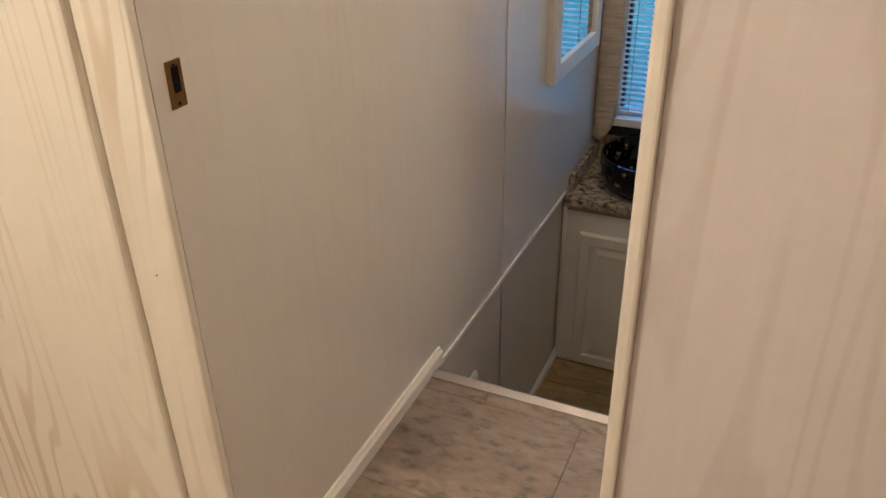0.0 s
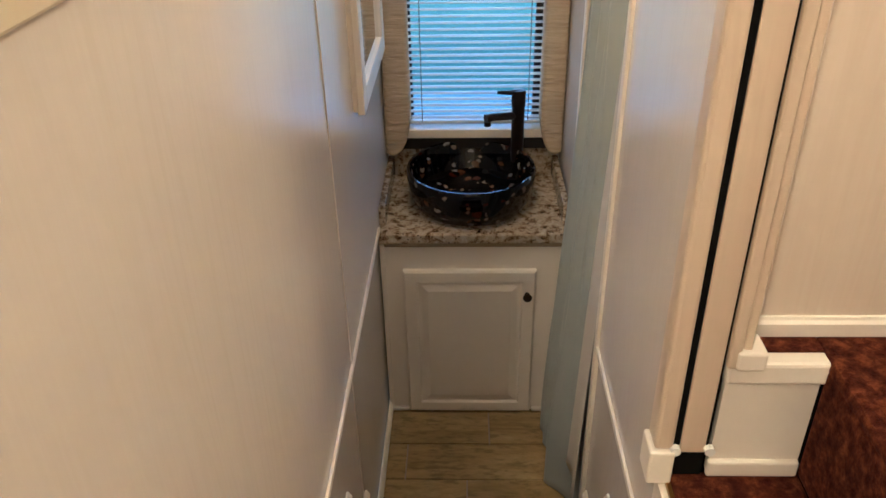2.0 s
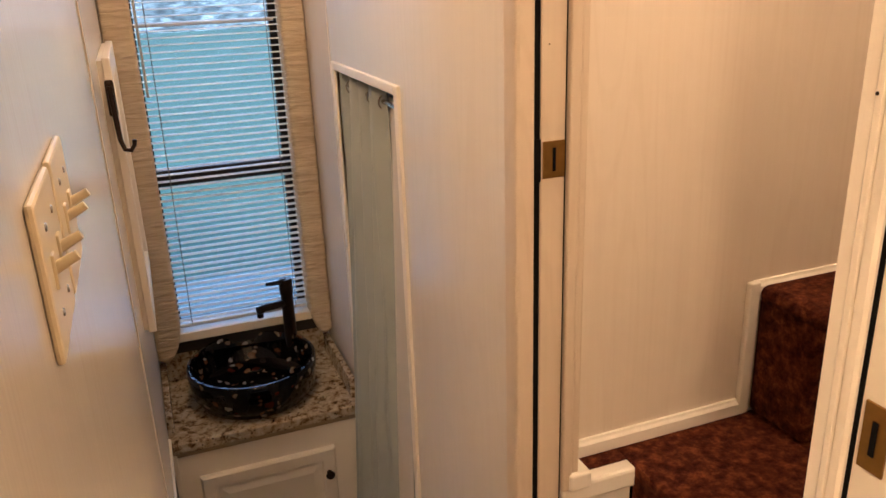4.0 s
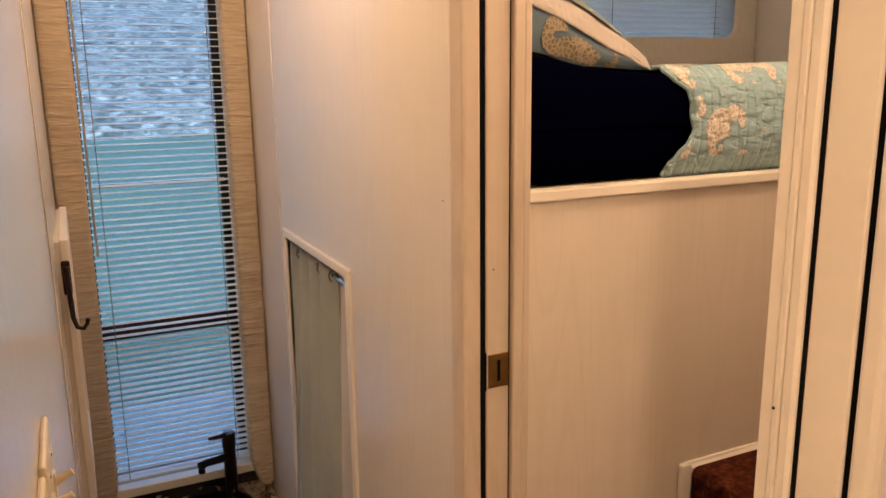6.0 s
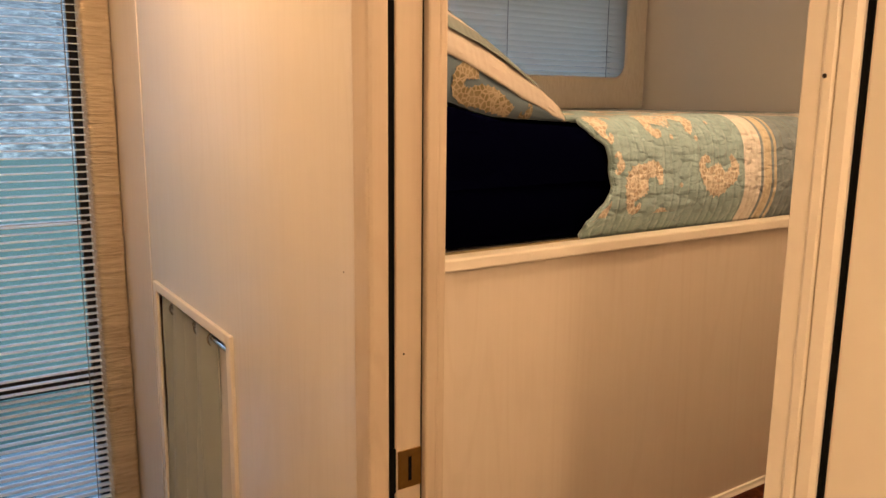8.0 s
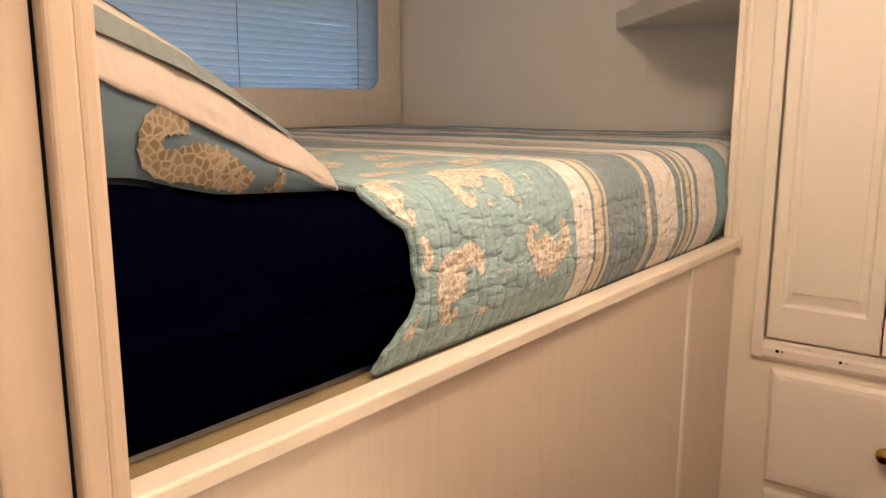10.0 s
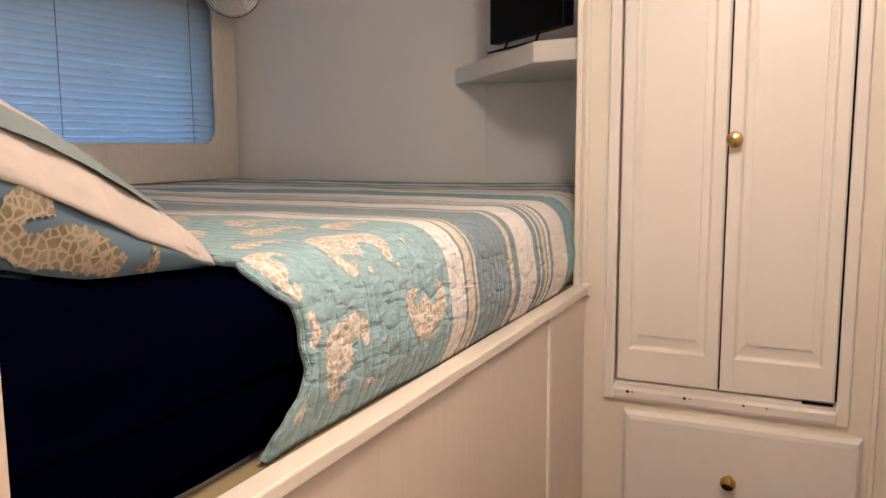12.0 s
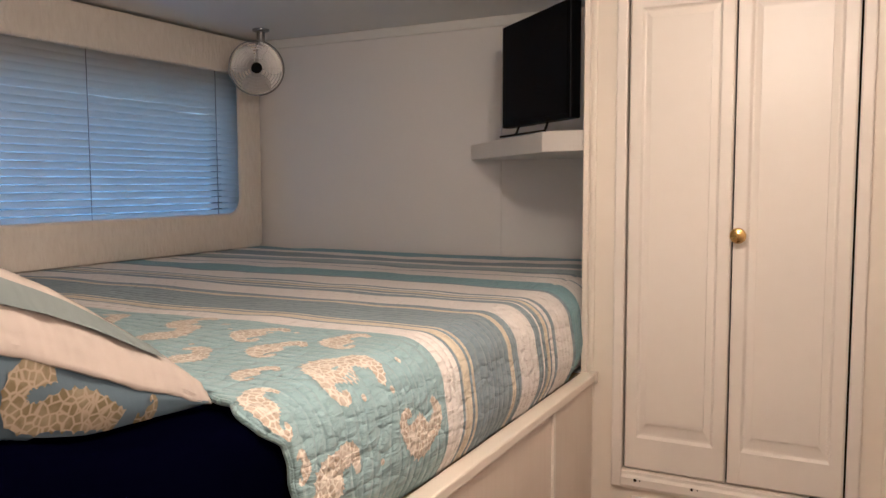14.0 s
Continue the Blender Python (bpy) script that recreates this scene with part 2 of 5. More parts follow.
def quilting(nd, lk, p):
    """Wavy stitched channels every 2 cm, crossed by irregular puckers."""
    wv = nd.new("ShaderNodeTexWave")
    wv.inputs["Scale"].default_value, wv.inputs["Distortion"].default_value = 14.5, 5.0
    wv.inputs["Detail"].default_value, wv.inputs["Detail Scale"].default_value = 2.0, 1.2
    lk.new(coords(nd, lk, (1.0, 0.4, 0.4)), wv.inputs["Vector"])
    seam = ramp(nd, lk, wv.outputs["Fac"], [(0.0, (0, 0, 0)), (0.12, (0.42, 0.42, 0.42)), (0.45, (0.85, 0.85, 0.85)), (1.0, (1, 1, 1))])
    v = coords(nd, lk, (0.75, 1.25, 1.25))
    warp = nd.new("ShaderNodeTexNoise")
    warp.inputs["Scale"].default_value = 30
    lk.new(v, warp.inputs["Vector"])
    add = nd.new("ShaderNodeVectorMath")
    add.operation = "MULTIPLY_ADD"
    add.inputs[1].default_value = (0.03, 0.03, 0.03)
    lk.new(warp.outputs["Color"], add.inputs[0])
    lk.new(v, add.inputs[2])
    vo = nd.new("ShaderNodeTexVoronoi")
    vo.inputs["Scale"].default_value = 46
    lk.new(add.outputs[0], vo.inputs["Vector"])
    puff = ramp(nd, lk, vo.outputs["Distance"], [(0.0, (1, 1, 1)), (0.5, (0.7, 0.7, 0.7)), (0.9, (0, 0, 0))])
    pucker = noise_tex(nd, lk, coords(nd, lk, (0.5, 1.5, 1.7)), 46, 3, 0.6, 0.8)
    h = mix(nd, lk, 0.45, mix(nd, lk, 0.68, seam, puff), pucker)
    bump(nd, lk, p, h, 1.0, 0.012)


def quilted(name, stripes):
    """Quilted cotton: printed stripes along the bed's depth and stitched channels."""
    m, nd, lk, p = nodes_of(name)
    tc, sp = nd.new("ShaderNodeTexCoord"), nd.new("ShaderNodeSeparateXYZ")
    lk.new(tc.outputs["Object"], sp.inputs[0])
    div = nd.new("ShaderNodeMath")
    div.operation = "DIVIDE"
    div.inputs[1].default_value = 2.2
    lk.new(sp.outputs["X"], div.inputs[0])
    col = ramp(nd, lk, div.outputs[0], [(x / 2.2, c) for x, c in stripes], "CONSTANT")
    v = coords(nd, lk)
    fade = noise_tex(nd, lk, v, 9, 4)
    weave = noise_tex(nd, lk, v, 500, 2)
    col = mix(nd, lk, 0.25, col, mix(nd, lk, fade, (0.3, 0.3, 0.3), (0.72, 0.72, 0.72)), "OVERLAY")
    col = mix(nd, lk, 0.12, col, mix(nd, lk, weave, (0.3, 0.3, 0.3), (0.7, 0.7, 0.7)), "OVERLAY")
    lk.new(col, p.inputs["Base Color"])
    p.inputs["Roughness"].default_value = 0.85
    p.inputs["Sheen Weight"].default_value = 0.15
    quilting(nd, lk, p)
    return m


QUILT = quilted("striped_quilt", STRIPES)


def ribbed(name, c):
    """Cotton stitched into narrow channels."""
    m, nd, lk, p = nodes_of(name)
    v = coords(nd, lk, (1, 0.15, 0.15))
    wv = nd.new("ShaderNodeTexWave")
    wv.inputs["Scale"].default_value, wv.inputs["Distortion"].default_value, wv.inputs["Detail"].default_value = 22, 7.0, 3.0
    lk.new(v, wv.inputs["Vector"])
    n = noise_tex(nd, lk, coords(nd, lk), 22, 4)
    lk.new(mix(nd, lk, n, c, tuple(0.86 * a for a in c)), p.inputs["Base Color"])
    p.inputs["Roughness"].default_value = 0.9
    bump(nd, lk, p, mix(nd, lk, 0.4, wv.outputs["Fac"], n), 0.16, 0.004)
    return m


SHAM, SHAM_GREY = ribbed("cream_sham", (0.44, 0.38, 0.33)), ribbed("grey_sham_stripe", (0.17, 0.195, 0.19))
# blue darkened for the shade on the pillow's lower side
SHAM_BLUE = plain("shaded_blue_sham", (0.065, 0.098, 0.128), (0.085, 0.12, 0.15), 0.85, 0, 12, 200, 0.2)


def motif_material(name, edge, cell, scale, stitched):
    m, nd, lk, p = nodes_of(name)
    vo = nd.new("ShaderNodeTexVoronoi")
    vo.feature = "DISTANCE_TO_EDGE"
    vo.inputs["Scale"].default_value = scale
    lk.new(coords(nd, lk), vo.inputs["Vector"])
    net = ramp(nd, lk, vo.outputs["Distance"], [(0.06, edge), (0.15, cell)])
    wear = noise_tex(nd, lk, coords(nd, lk), 40, 4)
    some = ramp(nd, lk, wear, [(0.45, (0, 0, 0)), (0.75, (0.7, 0.7, 0.7))])
    lk.new(mix(nd, lk, some, net, edge), p.inputs["Base Color"])
    p.inputs["Roughness"].default_value = 0.9
    if stitched:
        quilting(nd, lk, p)
    return m


MOTIF = motif_material("seahorse_print", (0.72, 0.66, 0.57), (0.48, 0.40, 0.31), 105, True)
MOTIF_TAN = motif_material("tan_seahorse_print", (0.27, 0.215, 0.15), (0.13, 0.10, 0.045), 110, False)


def brush_material():
    """Pale dead brush in level drifts with dark gaps, tinted blue for the daylight."""
    m, nd, lk, p = nodes_of("brush_bank")
    a = noise_tex(nd, lk, coords(nd, lk, (1.3, 1.0, 2.6)), 1.0, 8, 0.7, 1.2)
    b = noise_tex(nd, lk, coords(nd, lk, (0.12, 0.2, 0.3)), 1.0, 2)
    col = ramp(nd, lk, a, [(0.36, (0.015, 0.03, 0.035)), (0.47, (0.06, 0.10, 0.11)), (0.58, (0.17, 0.25, 0.27)), (0.70, (0.36, 0.45, 0.46))])
    lk.new(mix(nd, lk, 0.5, col, mix(nd, lk, b, (0.25, 0.25, 0.25), (0.7, 0.7, 0.7)), "OVERLAY"), p.inputs["Base Color"])
    p.inputs["Roughness"].default_value = 1.0
    return m


GLASS, gnd, glk, gp = nodes_of("window_glass")
gp.inputs["Transmission Weight"].default_value, gp.inputs["Roughness"].default_value, gp.inputs["IOR"].default_value = 1.0, 0.0, 1.05
MIRROR, mnd, mlk, mp_ = nodes_of("mirror_glass")
mp_.inputs["Metallic"].default_value, mp_.inputs["Roughness"].default_value = 1.0, 0.03
mp_.inputs["Base Color"].default_value = (0.85, 0.87, 0.87, 1)
OLIVE = plain("olive_felt", (0.22, 0.17, 0.08), (0.30, 0.23, 0.11), 0.9)
UNDERLAY = plain("brown_underlay", (0.30, 0.22, 0.14), (0.22, 0.16, 0.10), 0.6)
DARK_STEEL = plain("fan_steel", (0.34, 0.33, 0.32), (0.28, 0.27, 0.26), 0.3, 1.0, 10, 200, 0.1)
# outdoor ground colours carry the cyan cast of the daylight
GRASS = plain("grass", (0.026, 0.095, 0.078), (0.05, 0.14, 0.115), 0.95, 0, 0.35, 30, 0.6)
BRUSH = brush_material()
GRAVEL = plain("gravel", (0.11, 0.20, 0.22), (0.15, 0.25, 0.28), 0.95, 0, 0.6, 40, 0.5)
SIDING = plain("outer_skin", (0.7, 0.7, 0.68), (0.65, 0.65, 0.63), 0.5)

# ---- building blocks ----


def box(bm, x0, x1, y0, y1, z0, z1, bevel=0.0):
    vs = [bm.verts.new((x, y, z)) for x in (x0, x1) for y in (y0, y1) for z in (z0, z1)]
    fs = [bm.faces.new([vs[i] for i in q]) for q in ((0, 1, 3, 2), (4, 6, 7, 5), (0, 4, 5, 1), (2, 3, 7, 6), (0, 2, 6, 4), (1, 5, 7, 3))]
    if bevel:
        es = {e for f in fs for e in f.edges}
        bmesh.ops.bevel(bm, geom=list(es), offset=bevel, segments=2, affect="EDGES", profile=0.5)
    return bm


def cube(*a, bevel=0.0):
    return box(bmesh.new(), *a, bevel=bevel)


def prism(bm, outline, axis, a, b):
    """An outline of (u, v) pushed along an axis from a to b."""
    place = {"x": lambda u, v, w: (w, u, v), "y": lambda u, v, w: (u, w, v), "z": lambda u, v, w: (u, v, w)}[axis]
    lo = [bm.verts.new(place(u, v, a)) for u, v in outline]
    hi = [bm.verts.new(place(u, v, b)) for u, v in outline]
    n = len(outline)
    bm.faces.new(lo), bm.faces.new(hi[::-1])
    for i in range(n):
        bm.faces.new((lo[i], hi[i], hi[(i + 1) % n], lo[(i + 1) % n]))
    bmesh.ops.recalc_face_normals(bm, faces=bm.faces)
    return bm


def lathe(bm, profile, centre, steps=32, axis="z", close=False):
    """Turn a profile of (radius, height) round an axis through centre."""
    rings = []
    for r, h in profile:
        ring = []
        for k in range(steps):
            a = 2 * math.pi * k / steps
            u, v = r * math.cos(a), r * math.sin(a)
            off = {"z": (u, v, h), "y": (u, h, v), "x": (h, u, v)}[axis]
            ring.append(bm.verts.new(Vector(centre) + Vector(off)))
        rings.append(ring)
    for a, b in zip(rings, rings[1:]):
        for k in range(steps):
            bm.faces.new((a[k], a[(k + 1) % steps], b[(k + 1) % steps], b[k]))
    bm.faces.new(rings[0]), bm.faces.new(rings[-1])
    bmesh.ops.recalc_face_normals(bm, faces=bm.faces)
    return bm


def tube(bm, pts, r, steps=8):
    """A round bar along points; r one radius or one for each point."""
    pts = [Vector(p) for p in pts]
    rad = r if isinstance(r, (list, tuple)) else [r] * len(pts)
    rings = []
    for i, p in enumerate(pts):
        d = (pts[min(i + 1, len(pts) - 1)] - pts[max(i - 1, 0)]).normalized()
        u = d.orthogonal().normalized() if i == 0 else (rings_u - d * d.dot(rings_u)).normalized()
        rings_u = u
        w = d.cross(u)
        rings.append([bm.verts.new(p + rad[i] * (math.cos(2 * math.pi * k / steps) * u + math.sin(2 * math.pi * k / steps) * w)) for k in range(steps)])
    for a, b in zip(rings, rings[1:]):
        for k in range(steps):
            bm.faces.new((a[k], a[(k + 1) % steps], b[(k + 1) % steps], b[k]))
    bm.faces.new(rings[0]), bm.faces.new(rings[-1])
    bmesh.ops.recalc_face_normals(bm, faces=bm.faces)
    return bm


def mesh_object(name, bm, material, smooth=False):
    me = bpy.data.meshes.new(name)
    if smooth:
        for f in bm.faces:
            f.smooth = True
    bm.to_mesh(me)
    bm.free()
    me.materials.append(material)
    if smooth:
        me.set_sharp_from_angle(angle=radians(40))
    return new(name, me)


def setting(name, bm, material, label, smooth=False):
    return tagged(mesh_object(name, bm, material, smooth), label, kind="structure")


def thing(name, base, label, category, group=""):
    ob = new(name)
    ob.location, ob.empty_display_size = base, 0.05
    return tagged(ob, label, category, group)


def part(name, bm, material, parent, label="", smooth=False):
    ob = mesh_object(name, bm, material, smooth)
    ob.parent = parent
    ob.matrix_parent_inverse = Matrix.Translation(-parent.location)
    return tagged(ob, label) if label else ob


def piece(name, me, parent, at):
    ob = new(name, me)
    ob.parent, ob.location = parent, at
    return ob

# ---- the large structure ----
LEFT, OUT, END, TOP = -0.668, 2.88, 2.035, 2.21  # hall wall, outer wall, bedroom end wall, ceiling
BATH, STEP1, STEP2, UPPER = -0.725, -0.24, 0.195, 0.43  # floor heights

floor = setting("floor", cube(-2.2, 1.3, -1.6, 0.66, -0.12, -0.006), GROUT, "grey stone-look vinyl floor of the landing")
landing = setting("floor_landing", cube(LEFT, -0.10, 0.66, 1.335, -0.12, -0.006), GROUT, "grey stone-look vinyl landing above the stairs")
floor_bath = setting("floor_bath", cube(LEFT, 0.62, 1.84, OUT, BATH - 0.06, BATH - 0.006), GROUT, "tan wood-look plank floor of the bathroom")
setting("ceiling", cube(-2.2, 2.1, -1.7, 3.0, TOP, TOP + 0.05), CEIL, "off-white painted ceiling")

# four unseen plates added to stop sky light leaking in from below
setting("floor_light_block", cube(-0.76, 2.095, 0.60, 2.95, BATH - 0.10, BATH - 0.062), SIDING, "unseen plate that keeps sky light out below the floor")
setting("hall_light_block", box(cube(-0.76, 2.095, 0.60, 0.655, BATH - 0.10, -0.121), 1.301, 2.095, 0.60, 0.655, -0.121, 0.45), SIDING, "unseen wall that keeps sky light out below the hall")
setting("ledge_light_block", cube(-0.018, 0.600, 1.3765, 1.394, BATH, 0.395), BLACK, "unseen black plate that blocks light behind the ledge panel")
setting("bed_light_block", cube(0.67, END, 1.395, 1.41, BATH, 1.19), SIDING, "unseen plate that blocks light behind the bed panel")
# door wall: left part, right part with the pocket for the sliding door, and the head
setting("wall_door_left", cube(-2.2, -0.752, 0.611, 0.742, 0, TOP, bevel=0.006), CASING, "whitewashed wood panel wall beside the doorway")
setting("wall_door_right", box(cube(-0.096, 1.46, 0.658, 0.676, 0, TOP), -0.0885, 1.46, 0.722, 0.742, 0, TOP), PINK, "whitewashed wood panel wall with a door pocket")
setting("wall_door_head", cube(-0.69, -0.085, 0.66, 0.742, 2.05, TOP), PANEL, "whitewashed panel above the doorway")
setting("wall_back", cube(-2.2, 1.36, -1.66, -1.6, 0, TOP), PANEL, "plain panelled wall at the back of the hall")
setting("wall_hall_left", cube(-2.26, -2.2, -1.66, 0.74, 0, TOP), PANEL, "plain panelled wall of the hall")
setting("wall_hall_right", cube(1.3, 1.36, -1.6, 0.658, 0, TOP), PANEL, "plain panelled wall of the hall")

# long left wall: upper panels, then the lower wall set 3 mm back
setting("wall_left", box(cube(LEFT - 0.022, LEFT, 0.638, 1.835, -0.012, TOP), LEFT - 0.022, LEFT, 1.838, OUT, -0.012, TOP), PANEL, "glossy whitewashed panel wall along the stairs")
setting("wall_left_lower", box(cube(LEFT - 0.022, LEFT - 0.003, 1.30, 1.829, BATH, -0.012), LEFT - 0.022, LEFT - 0.003, 1.846, OUT, BATH, -0.012), PANEL, "glossy whitewashed lower panel of the stairwell")
# black backing supplies the shade seen through the panel gaps
setting("wall_left_shade_backing", cube(LEFT - 0.08, LEFT - 0.024, 0.742, 3.0, BATH, TOP), BLACK, "black backing for the shade in the wall panel gaps")
# partition between bathroom and bed: two skins with the door pocket between
PX0, PX1, PY = -0.090, 0.010, 1.322
OY0, OY1, OZ = 1.916, 2.438, 1.014  # shower opening
bm = bmesh.new()
box(bm, PX0, PX0 + 0.014, PY, OY0, -0.012, TOP)
box(bm, PX0, PX0 + 0.014, OY0, OY1, OZ, TOP)
box(bm, PX0, PX0 + 0.014, OY1, 2.508, -0.012, TOP)
box(bm, PX0 + 0.004, PX0 + 0.014, 2.508, OUT, BATH, TOP)
setting("wall_partition", bm, PANEL, "glossy whitewashed partition panel with a low shower opening")
bm = box(bmesh.new(), PX0 + 0.003, PX0 + 0.014, 1.30, OY0, BATH, -0.012)
box(bm, PX0 + 0.003, PX0 + 0.014, OY1, 2.508, BATH, -0.012)
setting("wall_partition_lower", bm, PANEL, "whitewashed lower panel beside the stairs")
bm = box(bmesh.new(), PX1 - 0.014, PX1, PY, OUT, 1.06, TOP)
box(bm, PX1 - 0.014, PX1, PY, 1.36, 0.2, 1.06)
setting("wall_bed_head", bm, WALL_GREY, "painted wall at the head of the bed")
# outer wall with two window openings
WX0, WX1, WZ0, WZ1 = -0.60, -0.145, 0.15, 1.80
BX0, BX1, BZ0, BZ1 = 0.66, 1.93, 1.56, 2.06
bm = bmesh.new()
for a in ((-0.75, WX0, BATH - 0.06, TOP), (WX0, WX1, BATH - 0.06, WZ0), (WX0, WX1, WZ1, TOP), (WX1, BX0, BATH - 0.06, TOP), (BX0, BX1, BATH - 0.06, BZ0), (BX0, BX1, BZ1, TOP), (BX1, 2.095, BATH - 0.06, TOP)):
    box(bm, a[0], a[1], OUT, OUT + 0.07, a[2], a[3])
setting("wall_outer", bm, WALL_GREY, "outer wall with two windows")
setting("wall_end", cube(END, END + 0.06, 0.60, OUT, BATH - 0.06, TOP), WALL_GREY, "pale grey painted wall at the foot of the bed")
setting("wall_bedroom_south", cube(1.36, 2.03, 0.62, 0.70, 0, TOP), WALL_GREY, "plain wall behind the wardrobe")
# shower stall under the bed
bm = bmesh.new()
box(bm, 0.62, 0.66, 1.80, OUT, BATH, 1.06)
box(bm, PX0 + 0.014, 0.62, 1.80, 1.84, BATH, 1.06)
box(bm, PX0 + 0.014, 0.62, 2.56, 2.60, BATH, 1.06)
box(bm, PX0 + 0.014, 0.66, 1.80, 2.60, 1.06, 1.09)
setting("wall_shower", bm, TUB, "white lining of the shower stall")

# stairs down
for name, y0, y1, z in (("stair_step", 1.335, 1.60, STEP1), ("stair_step", 1.60, 1.84, STEP1 * 2)):
    st = thing(name, ((LEFT - 0.1) / 2, (y0 + y1) / 2, z - 0.22), "brown carpeted stair down to the bathroom", "stair", "stairs to the bathroom")
    part("tread", cube(LEFT, PX0, y0, y1 + 0.012, z - 0.03, z, bevel=0.01), CARPET, st, "brown carpet tread")
    part("riser", cube(LEFT, PX0, y1 - 0.02, y1, z - 0.24, z - 0.03), CARPET, st, "brown carpet riser")
setting("stair_riser_top", cube(LEFT, PX0, 1.32, 1.335, STEP1, -0.012), WHITE_TRIM, "white riser below the landing")
nosing = thing("stair_nosing", (-0.38, 1.34, 0), "worn metal nosing strip on the landing edge", "nosing")
part("strip", prism(bmesh.new(), [(1.318, 0.0), (1.318, 0.005), (1.340, 0.009), (1.350, 0.004), (1.352, -0.018), (1.337, -0.020), (1.337, 0.0)], "x", LEFT + 0.004, -0.100), NICKEL_EDGE, nosing)

# carpeted steps up to the bed
bm = cube(-0.088, 0.125, 0.742, 1.322, STEP2 - 0.02, STEP2, bevel=0.008)
setting("floor_step", bm, CARPET, "dark brown carpeted step into the bedroom")
setting("step_riser", cube(-0.100, -0.089, 0.745, 1.315, -0.006, STEP2 - 0.004), WHITE_TRIM, "white riser of the bedroom step")
setting("step_edge", cube(-0.089, -0.082, 0.745, 1.315, STEP2 - 0.03, STEP2 + 0.003), BRASS, "gold carpet edge strip")
bm = cube(0.118, 1.46, 0.742, 1.375, UPPER - 0.03, UPPER, bevel=0.012)
box(bm, 0.118, 0.150, 0.742, 1.318, STEP2, UPPER - 0.012, 0.012)
box(bm, 0.008, 0.118, 1.334, 1.375, UPPER - 0.03, UPPER - 0.001)
setting("floor_bedroom", bm, CARPET, "dark brown patterned carpet of the bedroom")
ledge = thing("ledge_panel", (0.05, 1.325, STEP2), "white panelled riser with a cap rail", "riser")
part("panel", cube(-0.020, 0.118, 1.318, 1.332, STEP2, 0.395), WHITE_TRIM, ledge)
part("cap", cube(-0.026, 0.124, 1.306, 1.340, 0.385, 0.424, bevel=0.006), WHITE_TRIM, ledge)
part("base_moulding", cube(-0.024, 0.118, 1.308, 1.320, STEP2, 0.226, bevel=0.004), WHITE_TRIM, ledge)

# bed platform front
RAIL = 1.262
setting("wall_bed_panel", box(cube(PX1, 1.187, 1.376, 1.392, UPPER, 1.245), 1.191, 1.462, 1.374, 1.392, UPPER, 1.245), BED_PANEL, "whitewashed panel below the bed")
setting("bed_panel_batten", cube(1.183, 1.195, 1.371, 1.378, UPPER, 1.243), WHITE_TRIM, "narrow batten over the panel joint")
setting("bed_deck", cube(PX1, END, 1.39, OUT, 1.20, 1.255), WHITE_TRIM, "plywood deck under the mattress")
rail = thing("bed_rail", (0.73, 1.375, 1.243), "cream wooden rail along the mattress edge", "rail")
part("cap", cube(PX1, 1.458, 1.366, 1.400, 1.243, RAIL, bevel=0.003), CREAM_TRIM, rail)
part("inner_strip", cube(PX1, 1.456, 1.4005, 1.432, 1.243, 1.2585, bevel=0.002), OLIVE, rail, "olive felt strip")
part("end_block", cube(1.444, 1.460, 1.362, 1.380, 1.240, 1.266, bevel=0.002), CREAM_TRIM, rail)


def moulding(name, a, b, z0, h, depth, out, material=WHITE_TRIM):
    """A baseboard from a to b in plan; out: the side that it faces."""
    (xa, ya), (xb, yb) = a, b
    prof = [(0, 0), (depth, 0), (depth, h * 0.72), (depth * 0.6, h * 0.86), (depth * 0.45, h), (0, h)]
    bm = bmesh.new()
    lo = [bm.verts.new((xa + out[0] * d, ya + out[1] * d, z0 + z)) for d, z in prof]
    hi = [bm.verts.new((xb + out[0] * d, yb + out[1] * d, z0 + z)) for d, z in prof]
    bm.faces.new(lo), bm.faces.new(hi[::-1])
    for i in range(6):
        bm.faces.new((lo[i], hi[i], hi[(i + 1) % 6], lo[(i + 1) % 6]))
    bmesh.ops.recalc_face_normals(bm, faces=bm.faces)
    return setting(name, bm, material, "white wooden baseboard moulding")


moulding("baseboard", (LEFT, 0.64), (LEFT, 1.388), 0.0, 0.042, 0.013, (1, 0))
moulding("baseboard", (LEFT, 1.40), (LEFT, 1.625), STEP1, 0.04, 0.012, (1, 0))
moulding("baseboard", (LEFT, 1.63), (LEFT, 1.845), STEP1 * 2, 0.04, 0.012, (1, 0))
moulding("baseboard", (LEFT, 1.85), (LEFT, 2.465), BATH, 0.04, 0.012, (1, 0))
moulding("baseboard", (PX0, 1.325), (PX0, 1.40), 0.0, 0.04, 0.011, (-1, 0))
moulding("baseboard", (PX0, 1.40), (PX0, 1.625), STEP1, 0.04, 0.011, (-1, 0))
moulding("baseboard", (PX0, 1.63), (PX0, 1.85), STEP1 * 2, 0.04, 0.011, (-1, 0))
moulding("baseboard", (-2.19, 0.611), (-0.76, 0.611), 0.0, 0.045, 0.012, (0, -1))
moulding("baseboard", (0.02, 1.376), (0.404, 1.376), UPPER, 0.031, 0.012, (0, -1))
moulding("baseboard", (0.404, 1.376), (1.16, 1.376), 0.667, 0.036, 0.012, (0, -1))
setting("trim_step", cube(0.390, 0.414, 1.363, 1.376, UPPER, 0.703, bevel=0.003), WHITE_TRIM, "white trim round the carpeted step")
setting("trim_left", cube(LEFT, LEFT + 0.007, 1.389, 2.47, -0.018, -0.003, bevel=0.002), WHITE_TRIM, "thin white batten along the wall joint")
